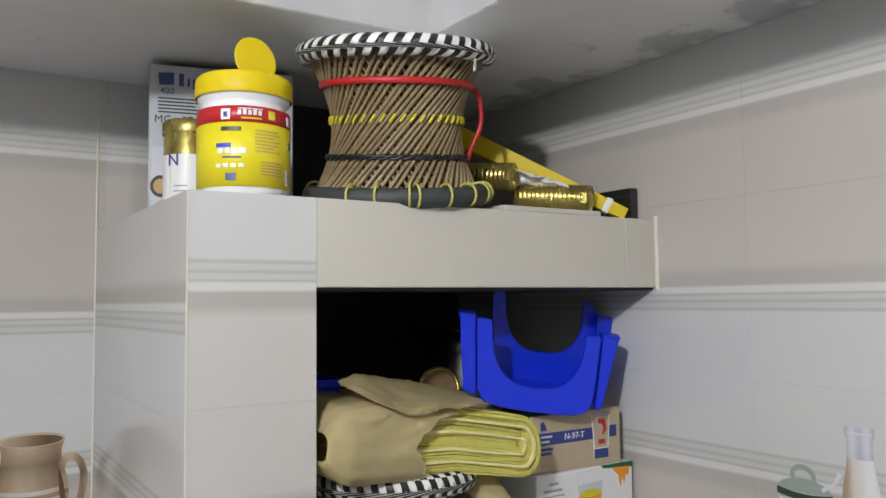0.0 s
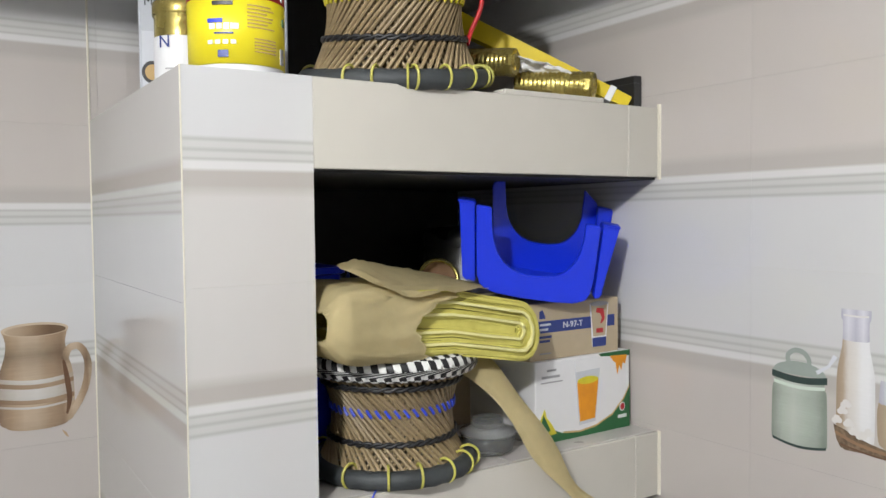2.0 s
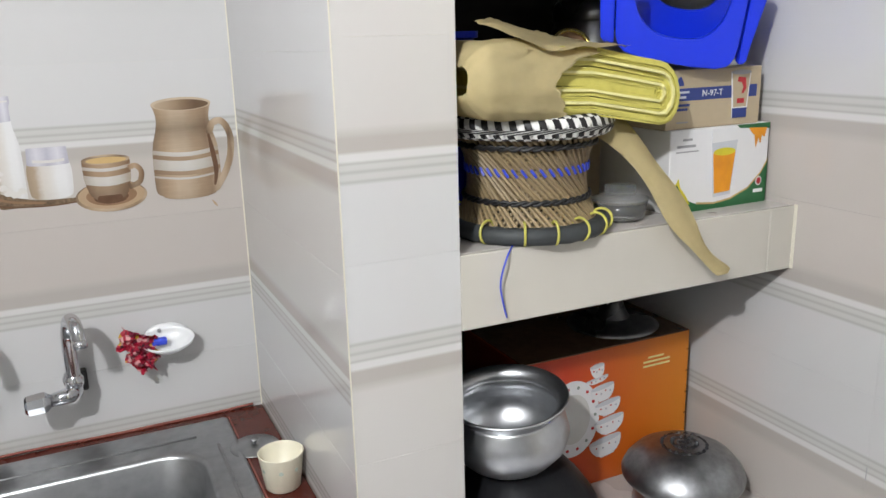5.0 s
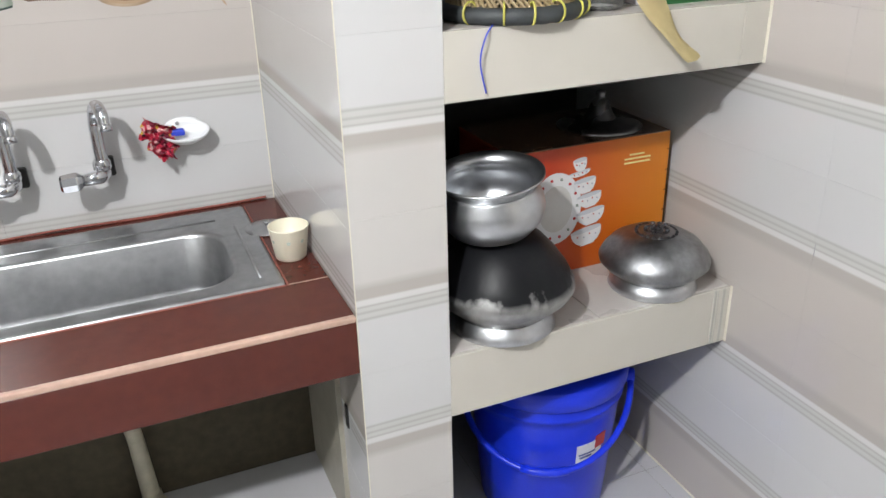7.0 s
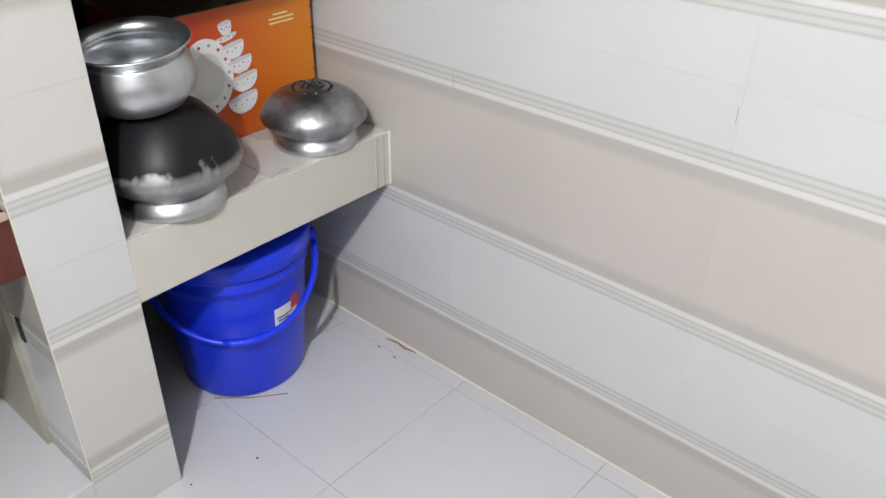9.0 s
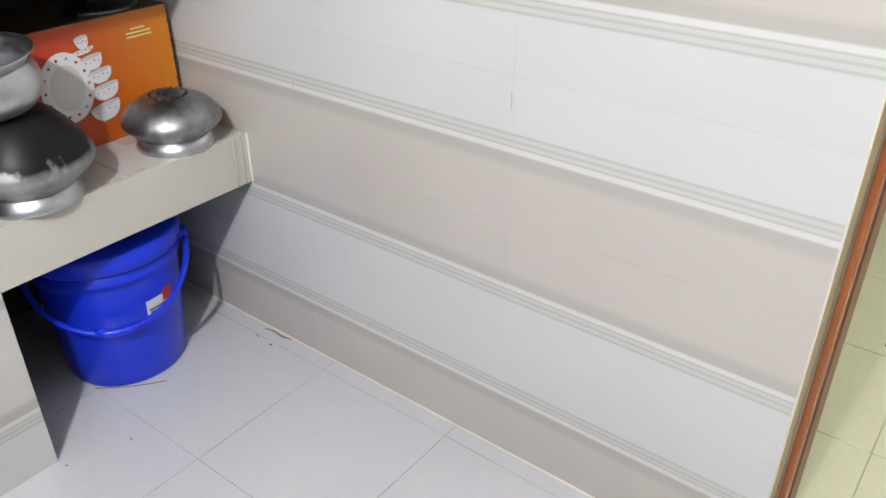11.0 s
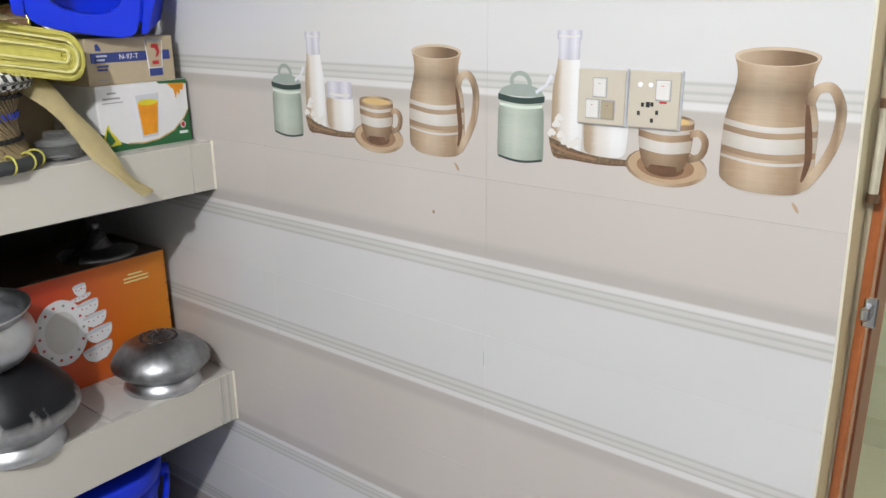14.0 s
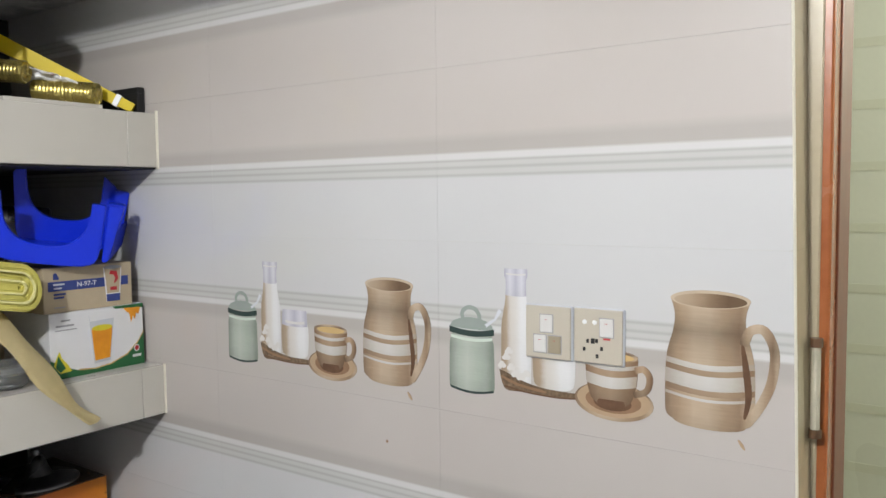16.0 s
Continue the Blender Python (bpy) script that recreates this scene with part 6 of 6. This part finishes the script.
def dish(name, cu, cv, w, h, foot, parent):
    """A bowl in the printed photo, tipped a little."""
    c, sn = math.cos(radians(9)), math.sin(radians(9))

    def tip(pts):
        return [(cu + (u - cu) * c - (v - cv) * sn, cv + (u - cu) * sn + (v - cv) * c) for u, v in pts]

    side = [(w / 2 * math.cos(radians(a)) ** 0.8 if a < 88 else foot, cv + h / 2 - h * math.sin(radians(a))) for a in (0, 18, 36, 54, 70, 82)] + [(foot, cv - h / 2)]
    b = part(name, plate(tip([(cu + u, v) for u, v in side] + [(cu - u, v) for u, v in reversed(side)]), -0.0020, 0.001), M_BOXW, parent)
    part("dish_mouth", plate(tip(disc(cu, cv + h / 2, w / 2, h * 0.16)), -0.0023, 0.001), M_PALEPR, b)
    for k in range(4):
        part("painted_flower", plate(tip(disc(cu - w * 0.3 + w * 0.2 * k, cv + h * (0.18 - 0.12 * (k % 2)), 0.0018, 0.0018, 8)), -0.0026, 0.001), M_LILAC if k % 2 else M_CORDR, b)


plate_pic = part("plate_picture", plate(disc(0.112, 0.152, 0.062, 0.080, 40), -0.0008, 0.001), M_BOXW, orange_box)
part("plate_well", plate(disc(0.112, 0.152, 0.040, 0.052, 32), -0.0011, 0.001), M_OFFW, plate_pic)
for k in range(14):
    a = 2 * math.pi * k / 14
    part("painted_flower", plate(disc(0.112 + 0.052 * math.cos(a), 0.152 + 0.066 * math.sin(a), 0.0035, 0.0035, 8), -0.0014, 0.001), M_CORDR if k % 3 else M_GREYGR, plate_pic)
dish("cup_picture", 0.168, 0.240, 0.032, 0.026, 0.009, orange_box)
dish("saucer_picture", 0.168, 0.222, 0.050, 0.010, 0.012, orange_box)
dish("bowl_picture", 0.182, 0.192, 0.054, 0.030, 0.012, orange_box)
dish("bowl_picture", 0.195, 0.158, 0.060, 0.028, 0.013, orange_box)
dish("bowl_picture", 0.200, 0.119, 0.070, 0.032, 0.015, orange_box)
dish("bowl_picture", 0.192, 0.074, 0.076, 0.036, 0.018, orange_box)
for k in range(3):
    part("print_line", box((0.278 + 0.012 * (k == 0), -0.0008, 0.243 - 0.009 * k), (0.344 - 0.016 * (k == 0), 0.001, 0.2465 - 0.009 * k)), M_YPALE, orange_box)
for k in range(5):
    part("worn_nick", box((OW - 0.006, -0.0008, 0.055 + 0.047 * k), (OW - 0.001, 0.001, 0.0575 + 0.047 * k)), M_TAND, orange_box)

pot_lid = thing("pot_lid", pose(1.372, 1.815, ZL + OH + 0.0012), "dark aluminium pot lid with a bell-shaped knob", "lid")
part("disc", lathe([(0.092, 0.0), (0.094, 0.002), (0.080, 0.008), (0.050, 0.014), (0.034, 0.018), (0, 0.019), (0, 0.012), (0.05, 0.010), (0.08, 0.004)], 48), M_DARKPOT, pot_lid, smooth=True)
part("knob", lathe([(0.036, 0.016), (0.028, 0.030), (0.021, 0.048), (0.016, 0.058), (0.010, 0.062), (0.008, 0.066), (0.012, 0.071), (0.011, 0.077), (0, 0.080)], 32), M_DARKPOT, pot_lid, smooth=True)

# ---- bucket on the floor ----
bucket = thing("bucket", pose(1.200, 1.722, 0.0) @ Matrix.Diagonal((1.22, 1.22, 1.15, 1)), "royal blue plastic bucket with lid and hanging handle", "bucket")
part("pail", lathe([(0, 0.006), (0.108, 0.006), (0.110, 0.0), (0.117, 0.0), (0.121, 0.008), (0.140, 0.250), (0.141, 0.268), (0.147, 0.272), (0.148, 0.282), (0.143, 0.286), (0.145, 0.330), (0.138, 0.330), (0.118, 0.012), (0, 0.010)], 64), M_BLUE, bucket, smooth=True)
part("lid", lathe([(0.150, 0.300), (0.153, 0.304), (0.155, 0.336), (0.150, 0.343), (0.120, 0.352), (0.060, 0.360), (0, 0.362), (0, 0.330), (0.147, 0.328), (0.148, 0.304)], 64), M_BLUE, bucket, "blue domed lid", smooth=True)
ear = Vector((0.872, -0.49, 0)).normalized()
fore = Vector((-0.49, -0.872, 0)).normalized()
handle_pts = []
for k in range(25):
    a = math.pi * k / 24
    c, s = math.cos(a), math.sin(a)
    handle_pts.append(ear * (0.160 * c) + fore * (0.163 * s) + Vector((0, 0, 0.288 - 0.112 * s ** 0.9)))
handle = part("handle", tube(handle_pts, 0.0062, 10), M_BLUE, bucket, "blue bail handle", smooth=True)
for s in (-1, 1):
    part("ear", tube([ear * (0.140 * s) + Vector((0, 0, 0.288)), ear * (0.166 * s) + Vector((0, 0, 0.288))], 0.014, 14), M_BLUE, bucket, smooth=True)
part("grip", tube(handle_pts[10:15], 0.0085, 12), M_BLUE, handle, smooth=True)


def r_at(z):
    return 0.121 + (z - 0.008) * (0.019 / 0.242)


sticker = part("sticker", wrap_patch(r_at(0.164), r_at(0.206), 0.164, 0.206, -94, -69, 10), M_BOXW, bucket, "white and red paper sticker")
part("sticker_red", wrap_patch(r_at(0.186), r_at(0.216), 0.186, 0.216, -77, -66, 6, 0.0014), M_RED, sticker)
for k in range(2):
    part("sticker_bar", wrap_patch(r_at(0.175), r_at(0.180), 0.180 - 0.007 * k, 0.184 - 0.007 * k, -92 + k, -76 - 4 * k, 6, 0.0014), M_NAVY, sticker)

# ---- small litter and marks ----
litter = tagged(part("floor_litter", boxes(*[((x, y, 0.0002), (x + w, y + d, 0.0012)) for x, y, w, d in ((1.008, 1.427, 0.004, 0.004), (1.452, 1.440, 0.003, 0.010), (1.457, 1.498, 0.002, 0.012), (0.870, 1.470, 0.004, 0.003))]), M_BLACK), "dark crumbs and specks on the tiled floor", "litter", kind="stuff")
stain = tagged(part("floor_stain", tube([(1.494, 1.515, 0.001), (1.500, 1.480, 0.0016), (1.496, 1.450, 0.0016), (1.503, 1.415, 0.001)], [0.001, 0.0025, 0.003, 0.001], 6), M_TANM), "brown rusty streak on the floor by the wall", "stain", kind="stuff")
twig = thing("broom_straw", pose(1.11, 1.575, 0.001), "brown broom straw lying on the floor", "straw")
part("straw", tube([(-0.05, 0.082, 0.0006), (0.005, 0.020, 0.0012), (0.045, -0.012, 0.0012), (0.077, -0.035, 0.0006)], 0.0011, 5), M_TANM, twig)
for y, z, h in ((0.738, 0.835, 0.030), (1.313, 0.745, 0.024), (1.318, 0.135, 0.016)):
    part("crack", box((XR - 0.0006, y, z - h / 2), (XR + 0.001, y + 0.0014, z + h / 2)), M_GREYPR, wall_right)
part("speck", box((XR - 0.0006, 0.850, 1.092), (XR + 0.001, 0.854, 1.097)), M_TANM, wall_right)
